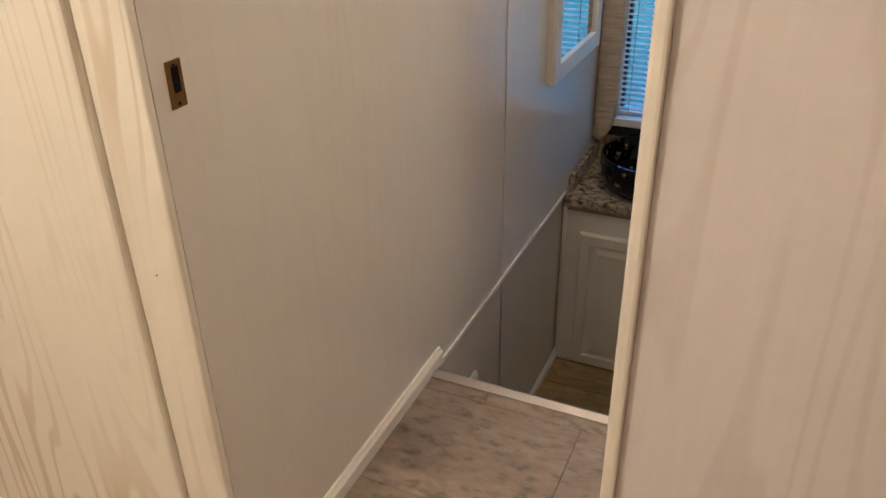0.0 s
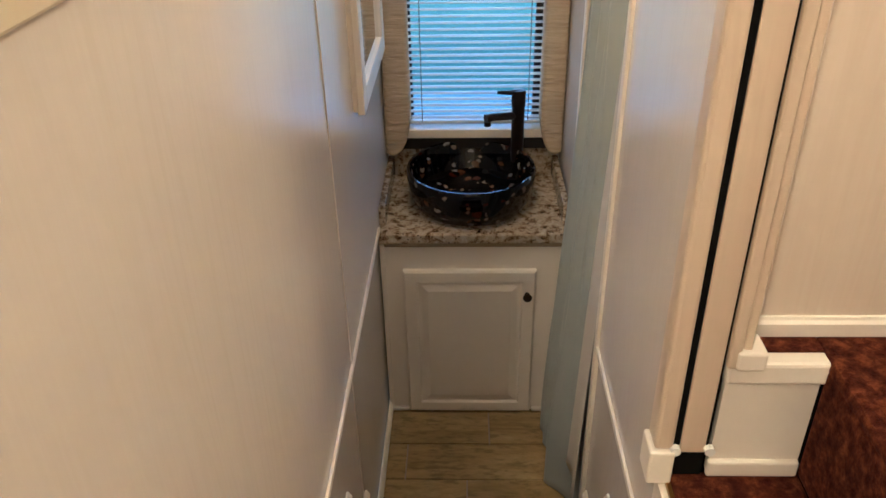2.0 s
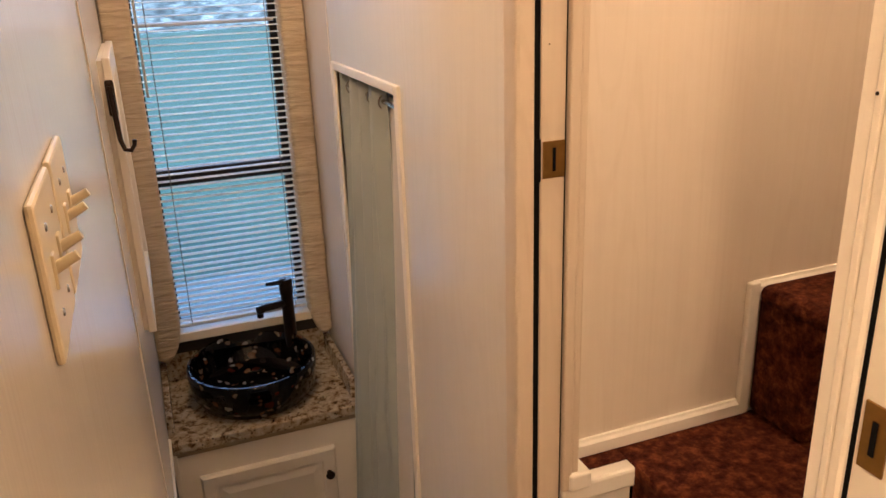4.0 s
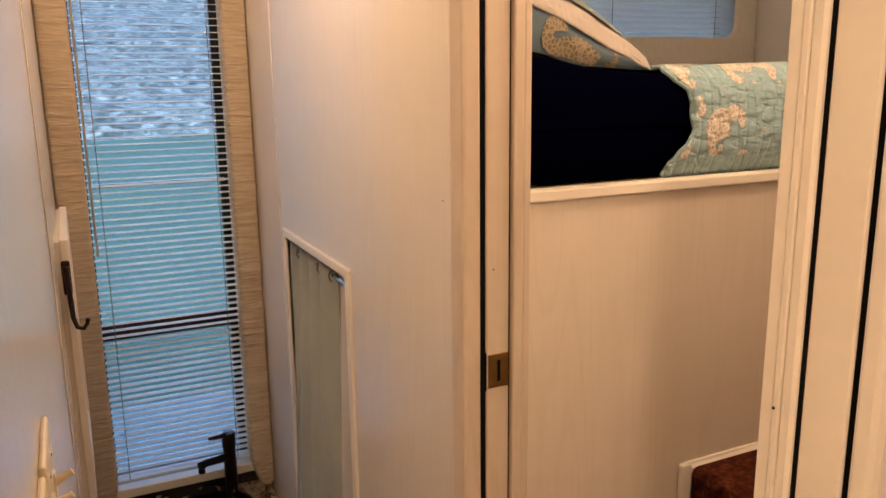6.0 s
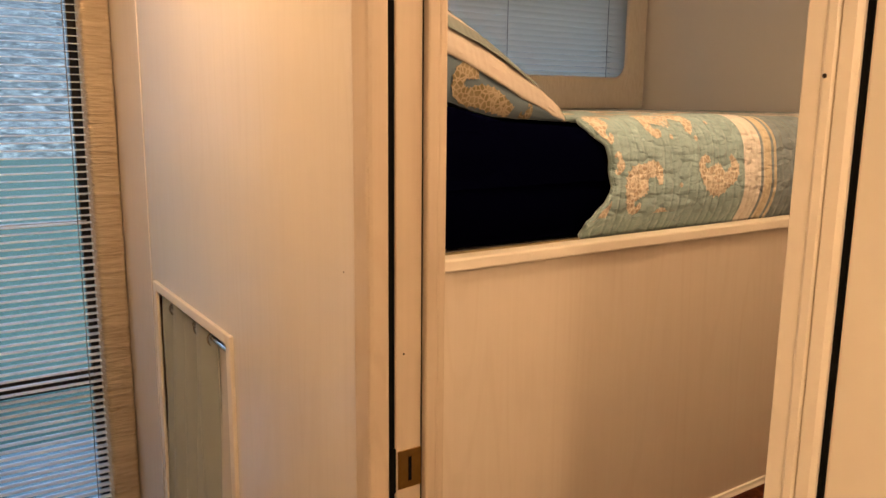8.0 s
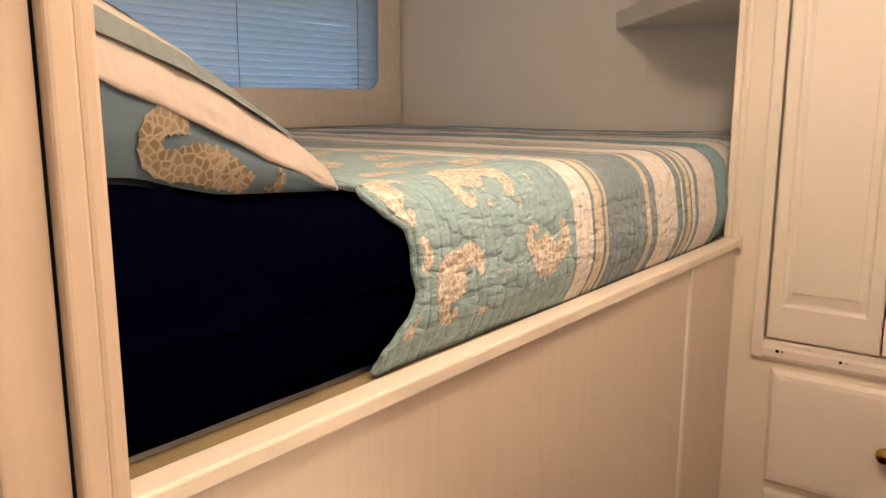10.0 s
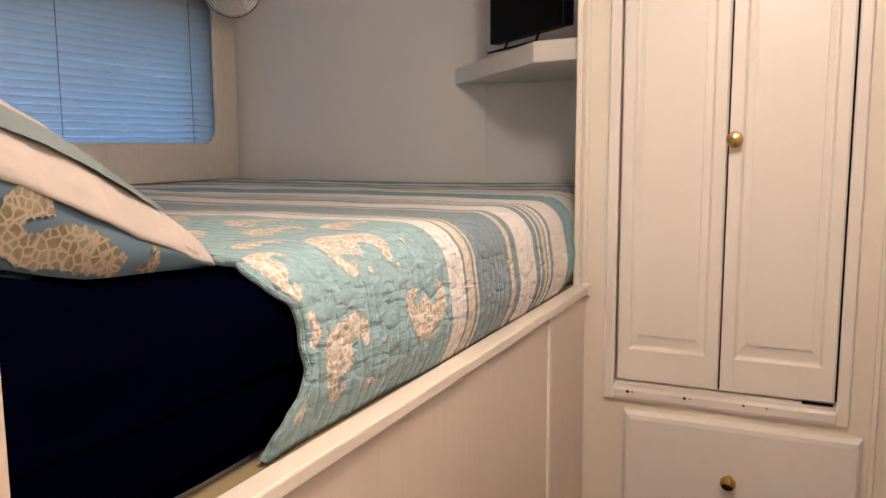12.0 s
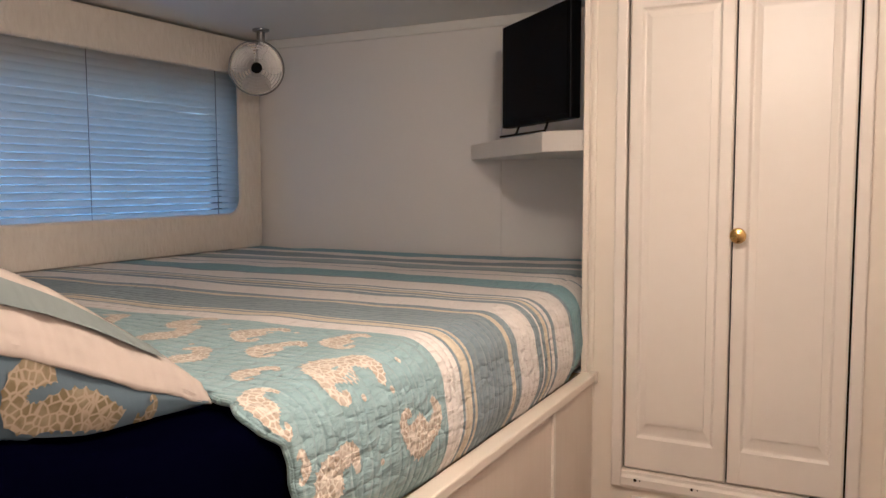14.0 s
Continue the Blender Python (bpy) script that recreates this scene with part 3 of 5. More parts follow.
setting("trim_right", cube(PX0 - 0.007, PX0, 1.345, 1.91, -0.018, -0.003, bevel=0.002), WHITE_TRIM, "thin white batten along the wall joint")
setting("trim_seam", cube(LEFT, LEFT + 0.003, 1.826, 1.846, -0.003, TOP, bevel=0.001), PANEL, "narrow cover strip over the panel seam")
setting("trim_seam_partition", cube(PX0 - 0.003, PX0, 2.496, 2.510, 0.05, TOP, bevel=0.001), PANEL, "narrow cover strip over the partition seam")
setting("trim_seam_end", cube(END - 0.004, END, 1.846, 1.862, 1.40, TOP), WALL_GREY, "narrow cover strip over the wall seam")
setting("trim_ceiling", cube(END - 0.012, END, 1.40, OUT, 2.178, TOP, bevel=0.004), CEIL, "thin white ceiling moulding")

# carpeted climbing step beside the bed
box_step = thing("step_box", (0.72, 1.30, UPPER), "dark brown carpeted climbing step beside the bed", "step")
part("body", cube(0.420, 1.12, 1.232, 1.374, UPPER, 0.672, bevel=0.012), CARPET, box_step)
part("top", cube(0.414, 1.125, 1.222, 1.375, 0.660, 0.695, bevel=0.014), CARPET, box_step)

# ---- doors ----
# casing of the first doorway
door_a = thing("door_casing", (-0.71, 0.63, 0), "cream whitewashed wooden door casing", "casing")
part("face_board", cube(-0.751, -0.667, 0.623, 0.637, 0, 2.12, bevel=0.003), CASING, door_a)
part("head_board", cube(-0.666, -0.06, 0.645, 0.657, 2.05, 2.12, bevel=0.003), CASING, door_a)
jamb = thing("split_jamb", (-0.10, 0.70, 0), "cream split jamb with a sliding door in its pocket", "jamb")
part("front_trim", cube(-0.112, -0.0965, 0.646, 0.664, 0, 2.05, bevel=0.004), CREAM_TRIM, jamb)
part("back_trim", prism(bmesh.new(), [(-0.086, 0.716), (-0.111, 0.716), (-0.1135, 0.719), (-0.1135, 0.727), (-0.1110, 0.729), (-0.1130, 0.731), (-0.1130, 0.736), (-0.1105, 0.739), (-0.1105, 0.7505), (-0.108, 0.7525), (-0.086, 0.7525)], "z", 0, 2.05), CREAM_TRIM, jamb)
slide_a = thing("pocket_door", (0.3, 0.695, 0.01), "whitewashed sliding door pushed into its wall pocket", "door", "sliding pocket doors")
part("leaf", cube(-0.109, 0.55, 0.6715, 0.7115, 0.012, 2.04, bevel=0.002), CREAM_TRIM, slide_a)
latch = part("latch_plate", cube(-0.1112, -0.1088, 0.683, 0.706, 0.884, 0.942, bevel=0.0005), BRASS, slide_a, "brass latch plate")
part("latch_slot", cube(-0.1120, -0.1110, 0.692, 0.697, 0.898, 0.928), BLACK, latch)
# strike on the hall wall
strike = thing("strike_plate", (LEFT, 0.676, 0.907), "aged brass strike plate set in the panel", "strike plate")
part("plate", cube(LEFT, LEFT + 0.002, 0.663, 0.689, 0.878, 0.936, bevel=0.0006), BRASS, strike)
part("slot", cube(LEFT + 0.0015, LEFT + 0.0028, 0.671, 0.682, 0.897, 0.928), BLACK, strike)
for z in (0.883, 0.929):
    part("screw", lathe(bmesh.new(), [(0.0028, 0), (0.0022, 0.001), (0.0005, 0.0012)], (LEFT + 0.002, 0.676, z), 12, "x"), BRONZE, strike)

# bedroom door in the partition's pocket
jamb_b = thing("split_jamb", (-0.04, 1.31, STEP2), "cream split jamb of the bedroom doorway", "jamb")
part("bath_trim", cube(-0.114, -0.084, 1.300, 1.345, 0.262, 2.05, bevel=0.006), JAMB, jamb_b)
part("plinth_block", cube(-0.121, -0.082, 1.292, 1.347, 0.196, 0.262, bevel=0.004), WHITE_TRIM, jamb_b)
part("bed_trim_inner", cube(-0.031, -0.014, 1.296, 1.330, 0.424, 2.05, bevel=0.003), JAMB, jamb_b)
part("bed_trim_outer", cube(-0.013, 0.001, 1.300, 1.338, 0.424, 2.05, bevel=0.004), JAMB, jamb_b)
part("bed_block", cube(-0.020, 0.021, 1.290, 1.340, 0.424, 0.456, bevel=0.004), WHITE_TRIM, jamb_b)
slide_b = thing("pocket_door", (-0.054, 1.6, 0.25), "whitewashed sliding door pushed into its wall pocket", "door", "sliding pocket doors")
part("leaf", cube(-0.0735, -0.0345, 1.304, 1.93, 0.252, 2.04, bevel=0.002), JAMB, slide_b)
latch = part("latch_plate", cube(-0.071, -0.036, 1.3015, 1.3045, 0.972, 1.026, bevel=0.0006), BRASS, slide_b, "brass latch plate")
part("latch_slot", cube(-0.056, -0.051, 1.3008, 1.302, 0.982, 1.016), BLACK, latch)
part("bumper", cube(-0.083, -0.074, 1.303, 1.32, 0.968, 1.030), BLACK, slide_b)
part("roller_guide", lathe(bmesh.new(), [(0.008, 0), (0.008, 0.010)], (-0.082, 1.294, 0.262), 14, "y"), TUB, slide_b)
part("roller_guide", lathe(bmesh.new(), [(0.008, 0), (0.008, 0.010)], (-0.030, 1.294, 0.262), 14, "y"), TUB, slide_b)
# black plates and strips stand in for the shade inside the pockets
setting("pocket_shade", box(cube(-0.0755, -0.026, 1.945 - 0.01, 1.945, 0.2, 2.05), -0.074, -0.034, 1.320, 1.93, 0.196, 0.205), BLACK, "black plates for the shade inside the door pocket")
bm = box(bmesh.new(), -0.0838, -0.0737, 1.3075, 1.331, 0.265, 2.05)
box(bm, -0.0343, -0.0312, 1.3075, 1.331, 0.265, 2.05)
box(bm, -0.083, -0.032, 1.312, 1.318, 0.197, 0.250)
setting("pocket_gap_shade", bm, BLACK, "black strips for the shade beside the sliding door")
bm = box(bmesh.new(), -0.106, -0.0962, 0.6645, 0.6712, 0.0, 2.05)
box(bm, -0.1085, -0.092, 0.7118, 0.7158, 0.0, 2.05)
setting("hall_pocket_gap_shade", bm, BLACK, "black strips for the shade beside the sliding door")
setting("lintel_bedroom", cube(-0.113, PX1, 0.754, 1.30, 2.05, TOP), PANEL, "whitewashed panel above the bedroom doorway")

# ---- bathroom things ----
trim_o = thing("shower_opening_trim", (PX0, 2.2, BATH), "white wooden trim round the shower opening", "trim")
part("side_trim", cube(PX0 - 0.008, PX0 + 0.016, OY0 - 0.026, OY0, BATH, OZ + 0.022, bevel=0.003), CREAM_TRIM, trim_o)
part("side_trim", cube(PX0 - 0.008, PX0 + 0.062, OY1, OY1 + 0.026, BATH, OZ + 0.022, bevel=0.003), CREAM_TRIM, trim_o)
part("head_trim", cube(PX0 - 0.008, PX0 + 0.016, OY0, OY1, OZ, OZ + 0.022, bevel=0.003), CREAM_TRIM, trim_o)

pan = thing("shower_pan", (0.27, 2.2, BATH), "white acrylic shower pan with a raised rim", "shower pan")
bm = cube(-0.072, 0.615, 1.842, 2.556, BATH - 0.005, BATH + 0.02)
for a in ((-0.072, -0.03, 1.842, 2.556), (0.58, 0.615, 1.842, 2.556), (-0.03, 0.58, 1.842, 1.88), (-0.03, 0.58, 2.52, 2.556)):
    box(bm, *a, BATH + 0.02, BATH + 0.11, 0.008)
part("basin", bm, TUB, pan)

rod = thing("curtain_rod", (-0.055, 2.2, 0.975), "thin steel shower curtain rod", "rod")
part("bar", tube(bmesh.new(), [(-0.062, OY0, 0.972), (-0.062, OY1, 0.972)], 0.006, 10), STEEL, rod)
for y in (OY0, OY1 - 0.006):
    part("flange", lathe(bmesh.new(), [(0.016, 0), (0.014, 0.006)], (-0.062, y, 0.972), 16, "y"), STEEL, rod)

curtain = thing("shower_curtain", (-0.08, 2.2, BATH), "grey-blue shower curtain hanging in loose folds", "curtain")
bm = bmesh.new()
NU, NV = 90, 60
rows = []
for j in range(NV + 1):
    v = j / NV
    z = 1.008 - v * (1.008 - BATH - 0.01)
    line = []
    for i in range(NU + 1):
        u = i / NU
        spread = 0.25 + 0.75 * min(1, v * 1.6)
        y = 2.430 - u * (0.312 + 0.115 * spread)
        fold = math.sin(u * 34 + 0.6 * math.sin(v * 3)) * (0.020 - 0.012 * min(1.0, v * 1.4)) + 0.012 * math.sin(u * 12 + 2.5 * v)
        hang = min(1.0, max(0.0, (1.0 - u) / 0.30))
        bulge = -0.080 * (0.80 + 0.20 * math.sin(u * 3.0)) * hang * hang * (3 - 2 * hang) * min(1, v * 1.15) ** 1.1
        crease = 0.004 * noise.noise((u * 4, v * 9, 2.0))
        line.append(bm.verts.new((-0.064 - 0.020 * max(0.0, 1 - u * 8) + fold * 0.8 + bulge * 1.1 + crease, y, z)))
    rows.append(line)
for a, b in zip(rows, rows[1:]):
    for i in range(NU):
        bm.faces.new((a[i], b[i], b[i + 1], a[i + 1]))
cloth = part("cloth", bm, CURTAIN, curtain, smooth=True)
sol = cloth.modifiers.new("cloth", "SOLIDIFY")
sol.thickness = 0.0015
for k in range(7):
    ring = bmesh.new()
    pts = [(-0.062 + 0.011 * math.cos(a), 2.41 - k * 0.050, 0.970 + 0.016 * math.sin(a)) for a in [2 * math.pi * i / 14 for i in range(15)]]
    part("ring", tube(ring, pts, 0.0022, 6), STEEL, curtain, "steel curtain ring")
liner = thing("shower_liner", (-0.05, 1.97, BATH), "cream shower liner at the curtain's edge", "liner")
bm = bmesh.new()
rows = []
for j in range(31):
    v = j / 30
    rows.append([bm.verts.new((-0.058 - 0.05 * v + 0.006 * math.sin(i * 1.3 + v * 3), 2.11 - i * 0.0245 - 0.01 * v, 0.985 - v * 1.55)) for i in range(8)])
for a, b in zip(rows, rows[1:]):
    for i in range(7):
        bm.faces.new((a[i], b[i], b[i + 1], a[i + 1]))
part("cloth", bm, LINER, liner, smooth=True).modifiers.new("cloth", "SOLIDIFY").thickness = 0.001

# vanity
VF = 2.466
vanity = thing("vanity_cabinet", (-0.38, 2.67, BATH), "cream painted bathroom vanity with a raised-panel door", "cabinet")
for n, a in (("stile", (LEFT + 0.002, -0.592, VF, VF + 0.02, BATH, -0.058)), ("stile", (-0.192, PX0 - 0.001, VF, VF + 0.02, BATH, -0.058)),
             ("top_rail", (-0.592, -0.192, VF, VF + 0.02, -0.154, -0.058)), ("bottom_rail", (-0.592, -0.192, VF, VF + 0.02, BATH, -0.716)),
             ("side_panel", (LEFT + 0.002, LEFT + 0.018, VF + 0.02, OUT - 0.01, BATH, -0.058)), ("side_panel", (PX0 - 0.017, PX0 - 0.001, VF + 0.02, OUT - 0.01, BATH, -0.058))):
    part(n, cube(*a), CABINET, vanity)


def raised_door(bm, x0, x1, z0, z1, yf, t=0.02, stile=0.052, low=0.0, bev=0.013):
    """A frame-and-panel door in the xz plane whose face looks to -y."""
    outer = [(x0, z0), (x1, z0), (x1, z1), (x0, z1)]
    steps = [(0, 0.006), (0.006, 0.0), (stile - 0.010, 0.0), (stile - 0.004, 0.0075), (stile + 0.005, 0.0075), (stile + 0.005 + bev, 0.001), (stile + 0.010 + bev, 0.001)]
    loops = []
    for inset, back in [(0, t)] + steps:
        loops.append([bm.verts.new((x + (inset if x == x0 else -inset), yf + back, z + (inset + (low if inset > 0.03 else 0) if z == z0 else -inset))) for x, z in outer])
    for a, b in zip(loops, loops[1:]):
        for k in range(4):
            bm.faces.new((a[k], a[(k + 1) % 4], b[(k + 1) % 4], b[k]))
    bm.faces.new(loops[-1]), bm.faces.new(loops[0][::-1])
    bmesh.ops.recalc_face_normals(bm, faces=bm.faces)
    return bm


def knob(parent, at, r, axis, sign, material, label):
    prof = [(r * 0.55, 0), (r * 0.5, r * 0.15), (r * 0.34, r * 0.35), (r * 0.34, r * 0.7), (r * 0.8, r * 1.0), (r, r * 1.35), (r * 0.85, r * 1.7), (r * 0.4, r * 1.88), (r * 0.05, r * 1.92)]
    return part("knob", lathe(bmesh.new(), [(a, sign * b) for a, b in prof], at, 24, axis), material, parent, label, smooth=True)


vdoor = part("door", raised_door(bmesh.new(), -0.598, -0.187, -0.722, -0.150, VF - 0.018, 0.02, 0.050, 0.0, 0.020), CABINET, vanity)
knob(vdoor, (-0.213, VF - 0.018, -0.235), 0.0145, "y", -1, BRONZE, "dark bronze round knob")
part("corner_moulding", cube(LEFT + 0.002, LEFT + 0.016, VF - 0.010, VF, BATH, -0.058, bevel=0.003), CABINET, vanity)
part("shoe_moulding", cube(LEFT + 0.002, -0.60, VF - 0.012, VF, BATH, BATH + 0.014, bevel=0.003), CABINET, vanity)
part("shoe_moulding", cube(-0.18, PX0 - 0.002, VF - 0.012, VF, BATH, BATH + 0.014, bevel=0.003), CABINET, vanity)

CT = -0.020
top = thing("countertop", (-0.38, 2.66, -0.057), "speckled beige and brown granite vanity top", "countertop")
part("slab", cube(LEFT + 0.001, PX0 - 0.001, 2.452, OUT - 0.001, CT - 0.034, CT, bevel=0.005), GRANITE, top)
part("underlay", cube(LEFT + 0.001, PX0 - 0.001, 2.459, 2.50, CT - 0.048, CT - 0.0345), UNDERLAY, top, "brown edge under the stone")
part("side_splash", cube(LEFT + 0.001, LEFT + 0.021, 2.505, OUT - 0.002, CT, 0.046, bevel=0.003), GRANITE, top)
part("side_splash", cube(PX0 - 0.021, PX0 - 0.001, 2.505, OUT - 0.002, CT, 0.046, bevel=0.003), GRANITE, top)
part("back_splash", cube(LEFT + 0.022, PX0 - 0.022, OUT - 0.022, OUT - 0.002, CT, 0.082, bevel=0.003), GRANITE, top)

SX, SY = -0.387, 2.656
sink = thing("vessel_sink", (SX, SY, CT), "round black glazed vessel sink with pebble mosaic", "sink")
part("bowl", lathe(bmesh.new(), [(0.020, 0.0), (0.150, 0.0), (0.176, 0.012), (0.196, 0.050), (0.201, 0.100), (0.202, 0.126), (0.199, 0.131), (0.192, 0.131), (0.189, 0.126), (0.184, 0.090), (0.165, 0.045), (0.120, 0.022), (0.026, 0.014)], (SX, SY, CT), 64), PEBBLE, sink, smooth=True)
part("drain", lathe(bmesh.new(), [(0.030, 0.0), (0.030, 0.006), (0.024, 0.011), (0.008, 0.013), (0.001, 0.013)], (SX, SY, CT + 0.012), 28), STEEL, sink, "domed steel drain stopper", smooth=True)

FX, FY = -0.236, 2.79
faucet = thing("faucet", (FX, FY, CT), "tall dark bronze vessel faucet with a lever", "faucet")
part("base", lathe(bmesh.new(), [(0.030, 0), (0.030, 0.008), (0.025, 0.014), (0.020, 0.016)], (FX, FY, CT), 28), BRONZE, faucet, smooth=True)
part("column", lathe(bmesh.new(), [(0.0205, 0.012), (0.0205, 0.273), (0.0225, 0.278), (0.0225, 0.321), (0.020, 0.327), (0.002, 0.328)], (FX, FY, CT), 28), BRONZE, faucet, smooth=True)
d = Vector((-0.88, -0.47, 0)).normalized()
p0 = Vector((FX, FY, CT + 0.243))
spout = part("spout", tube(bmesh.new(), [p0, p0 + d * 0.05 + Vector((0, 0, 0.006)), p0 + d * 0.095 + Vector((0, 0, 0.012)), p0 + d * 0.118 + Vector((0, 0, 0.010))], [0.013, 0.0125, 0.0125, 0.014], 16), BRONZE, faucet, smooth=True)
part("aerator", lathe(bmesh.new(), [(0.011, 0), (0.011, -0.014), (0.006, -0.015)], p0 + d * 0.112 + Vector((0, 0, 0.0)), 16), BRONZE, spout)
p1 = Vector((FX, FY, CT + 0.320))
part("lever", tube(bmesh.new(), [p1, p1 + d * 0.035 + Vector((0, 0, 0.004)), p1 + d * 0.075 + Vector((0, 0, 0.012))], [0.009, 0.0075, 0.0055], 12), BRONZE, faucet, smooth=True)

# window pads beside the bathroom blind


def side_pad(x_wall, x_in, label):
    t = thing("window_pad", ((x_wall + x_in) / 2, OUT, 0.07), label, "window pad", "padded window sides")
    sgn = 1 if x_in > x_wall else -1
    out = [(x_wall, 0.085), (x_wall + sgn * 0.022, 0.072)]
    out += [(x_wall + sgn * (0.022 + (abs(x_in - x_wall) - 0.022) * math.sin(a)), 0.072 + 0.155 * (1 - math.cos(a))) for a in [math.pi / 2 * i / 8 for i in range(1, 9)]]
    out += [(x_in, TOP - 0.01), (x_wall, TOP - 0.01)]
    bm = prism(bmesh.new(), out, "y", OUT - 0.075, OUT - 0.003)
    bmesh.ops.bevel(bm, geom=[e for e in bm.edges if all(v.co.y < OUT - 0.07 for v in e.verts)], offset=0.014, segments=3, affect="EDGES", profile=0.5)
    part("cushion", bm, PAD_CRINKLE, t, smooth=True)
    part("backing", cube(min(x_wall, x_in) + 0.004, max(x_wall, x_in) - 0.006, OUT - 0.0028, OUT - 0.0005, 0.24, TOP - 0.012), UNDERLAY, t, "thin backing board")
    return t


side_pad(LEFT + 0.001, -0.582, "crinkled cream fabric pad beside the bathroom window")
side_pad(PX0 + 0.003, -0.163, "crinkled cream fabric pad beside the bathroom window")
setting("sill", cube(-0.64, -0.105, OUT - 0.05, OUT, 0.128, 0.158, bevel=0.003), CREAM_TRIM, "cream window sill above the splashback")
# black board shaped as the shadow below the sill
setting("sill_shadow_board", prism(bmesh.new(), [(-0.632, 0.088), (-0.118, 0.088), (-0.108, 0.108), (-0.105, 0.128), (-0.645, 0.128), (-0.64, 0.108)], "y", OUT - 0.042, OUT - 0.022), SASH, "black board for the shadow under the window sill")


def window(name, x0, x1, z0, z1, rails, side, label):
    w = tagged(new(name), label, "window", kind="structure")
    w.location = ((x0 + x1) / 2, OUT + 0.04, z0)
    bm = bmesh.new()
    for a in ((x0, x0 + 0.022, z0, z1), (x1 - side, x1, z0, z1), (x0 + 0.022, x1 - 0.022, z0, z0 + 0.022), (x0 + 0.022, x1 - 0.022, z1 - 0.022, z1)):
        box(bm, a[0], a[1], OUT + 0.03, OUT + 0.055, a[2], a[3])
    part("window_frame", bm, SASH, w)
    for z, h, m in rails:
        part("sash_rail", cube(x0 + 0.022, x1 - 0.022, OUT + 0.028, OUT + 0.052, z, z + h), m, w)
    g = part("pane", cube(x0 + 0.022, x1 - 0.022, OUT + 0.039, OUT + 0.043, z0 + 0.022, z1 - 0.022), GLASS, w)
    g.visible_shadow = False
    return w


window("window_1", WX0, WX1, WZ0, WZ1, [(0.638, 0.05, SASH), (1.125, 0.012, WHITE_TRIM)], 0.036, "narrow dark-framed bathroom window")
window("window_2", BX0, BX1, BZ0, BZ1, [], 0.03, "wide bedroom window with rounded padding")


def blind(name, x0, x1, z0, z1, pitch, tilt, y, depth, material, cords, label, rail_z=None):
    b = thing(name, ((x0 + x1) / 2, y, z0), label, "window blind")
    part("headrail", cube(x0, x1, y - 0.013, y + 0.013, z1 - 0.028, z1, bevel=0.002), material, b)
    part("bottom_rail", cube(x0, x1, y - 0.012, y + 0.012, z0, z0 + 0.012, bevel=0.003), material, b)
    bm = bmesh.new()
    prof, n = [], 6
    for i in range(n + 1):
        u = (i / n - 0.5) * depth
        w = 0.0022 * (1 - (2 * i / n - 1) ** 2)
        prof.append((u * math.cos(tilt) - w * math.sin(tilt), u * math.sin(tilt) + w * math.cos(tilt)))
    lo = [bm.verts.new((x0 + 0.002, a, c)) for a, c in prof]
    hi = [bm.verts.new((x1 - 0.002, a, c)) for a, c in prof]
    for i in range(n):
        bm.faces.new((lo[i], lo[i + 1], hi[i + 1], hi[i]))
    me = bpy.data.meshes.new("slat")
    bm.to_mesh(me)
    bm.free()
    me.materials.append(material)
    for f in me.polygons:
        f.use_smooth = True
    z = z0 + 0.022
    while z < z1 - 0.03:
        o = new("slat", me)
        o.parent, o.location = b, Vector((0, y, z)) - b.location + Vector((0, 0, 0))
        o.location.x = -b.location.x
        z += pitch
    for x in cords:
        part("ladder_cord", tube(bmesh.new(), [(x, y - depth * 0.5, z0 + 0.01), (x, y - depth * 0.5, z1 - 0.02)], 0.0014, 5), CORD, b, "thin brown cord")
    return b


bb = blind("bathroom_blind", -0.585, -0.160, 0.172, 1.96, 0.0205, radians(8), OUT - 0.022, 0.021, SLAT, (-0.545, -0.20), "open aluminium mini blind over the bathroom window")
part("wand", tube(bmesh.new(), [(-0.572, OUT - 0.045, 1.90), (-0.570, OUT - 0.047, 0.93)], 0.004, 6), SLAT_BEIGE, bb, "clear tilt wand")
blind("bedroom_blind", BX0 - 0.02, 1.970, 1.553, 2.16, 0.0215, radians(-50), OUT - 0.052, 0.025, SLAT_BEIGE, (0.785, 1.295, 1.81), "nearly closed beige mini blind over the bedroom window")

# padded surround of the bedroom window
pad = thing("window_surround", (1.45, OUT, 1.47), "cream woven fabric padded surround of the bedroom window", "window surround")


def rounded(x0, x1, z0, z1, r, n=6):
    pts = []
    for cx, cz, a0 in ((x1 - r, z0 + r, -90), (x1 - r, z1 - r, 0), (x0 + r, z1 - r, 90), (x0 + r, z0 + r, 180)):
        pts += [(cx + r * math.cos(radians(a0 + 90 * i / n)), cz + r * math.sin(radians(a0 + 90 * i / n))) for i in range(n + 1)]
    return pts


bm = bmesh.new()
outer, inner = rounded(0.55, 2.020, 1.460, TOP - 0.006, 0.02), rounded(0.69, 1.900, 1.590, 2.076, 0.055)
Y0, Y1 = OUT - 0.090, OUT - 0.002
loops = []
for pts, grow, y in ((outer, 0, Y1), (outer, 0, Y0 + 0.02), (outer, 0.006, Y0 + 0.006), (outer, 0.02, Y0), (inner, -0.010, Y0), (inner, -0.003, Y0 + 0.004), (inner, 0, Y0 + 0.012), (inner, -0.080, Y0 + 0.016), (inner, -0.080, Y1)):
    cx, cz = 1.30, 1.83
    loops.append([bm.verts.new((x - grow * (1 if x > cx else -1), y, z - grow * (1 if z > cz else -1))) for x, z in pts])
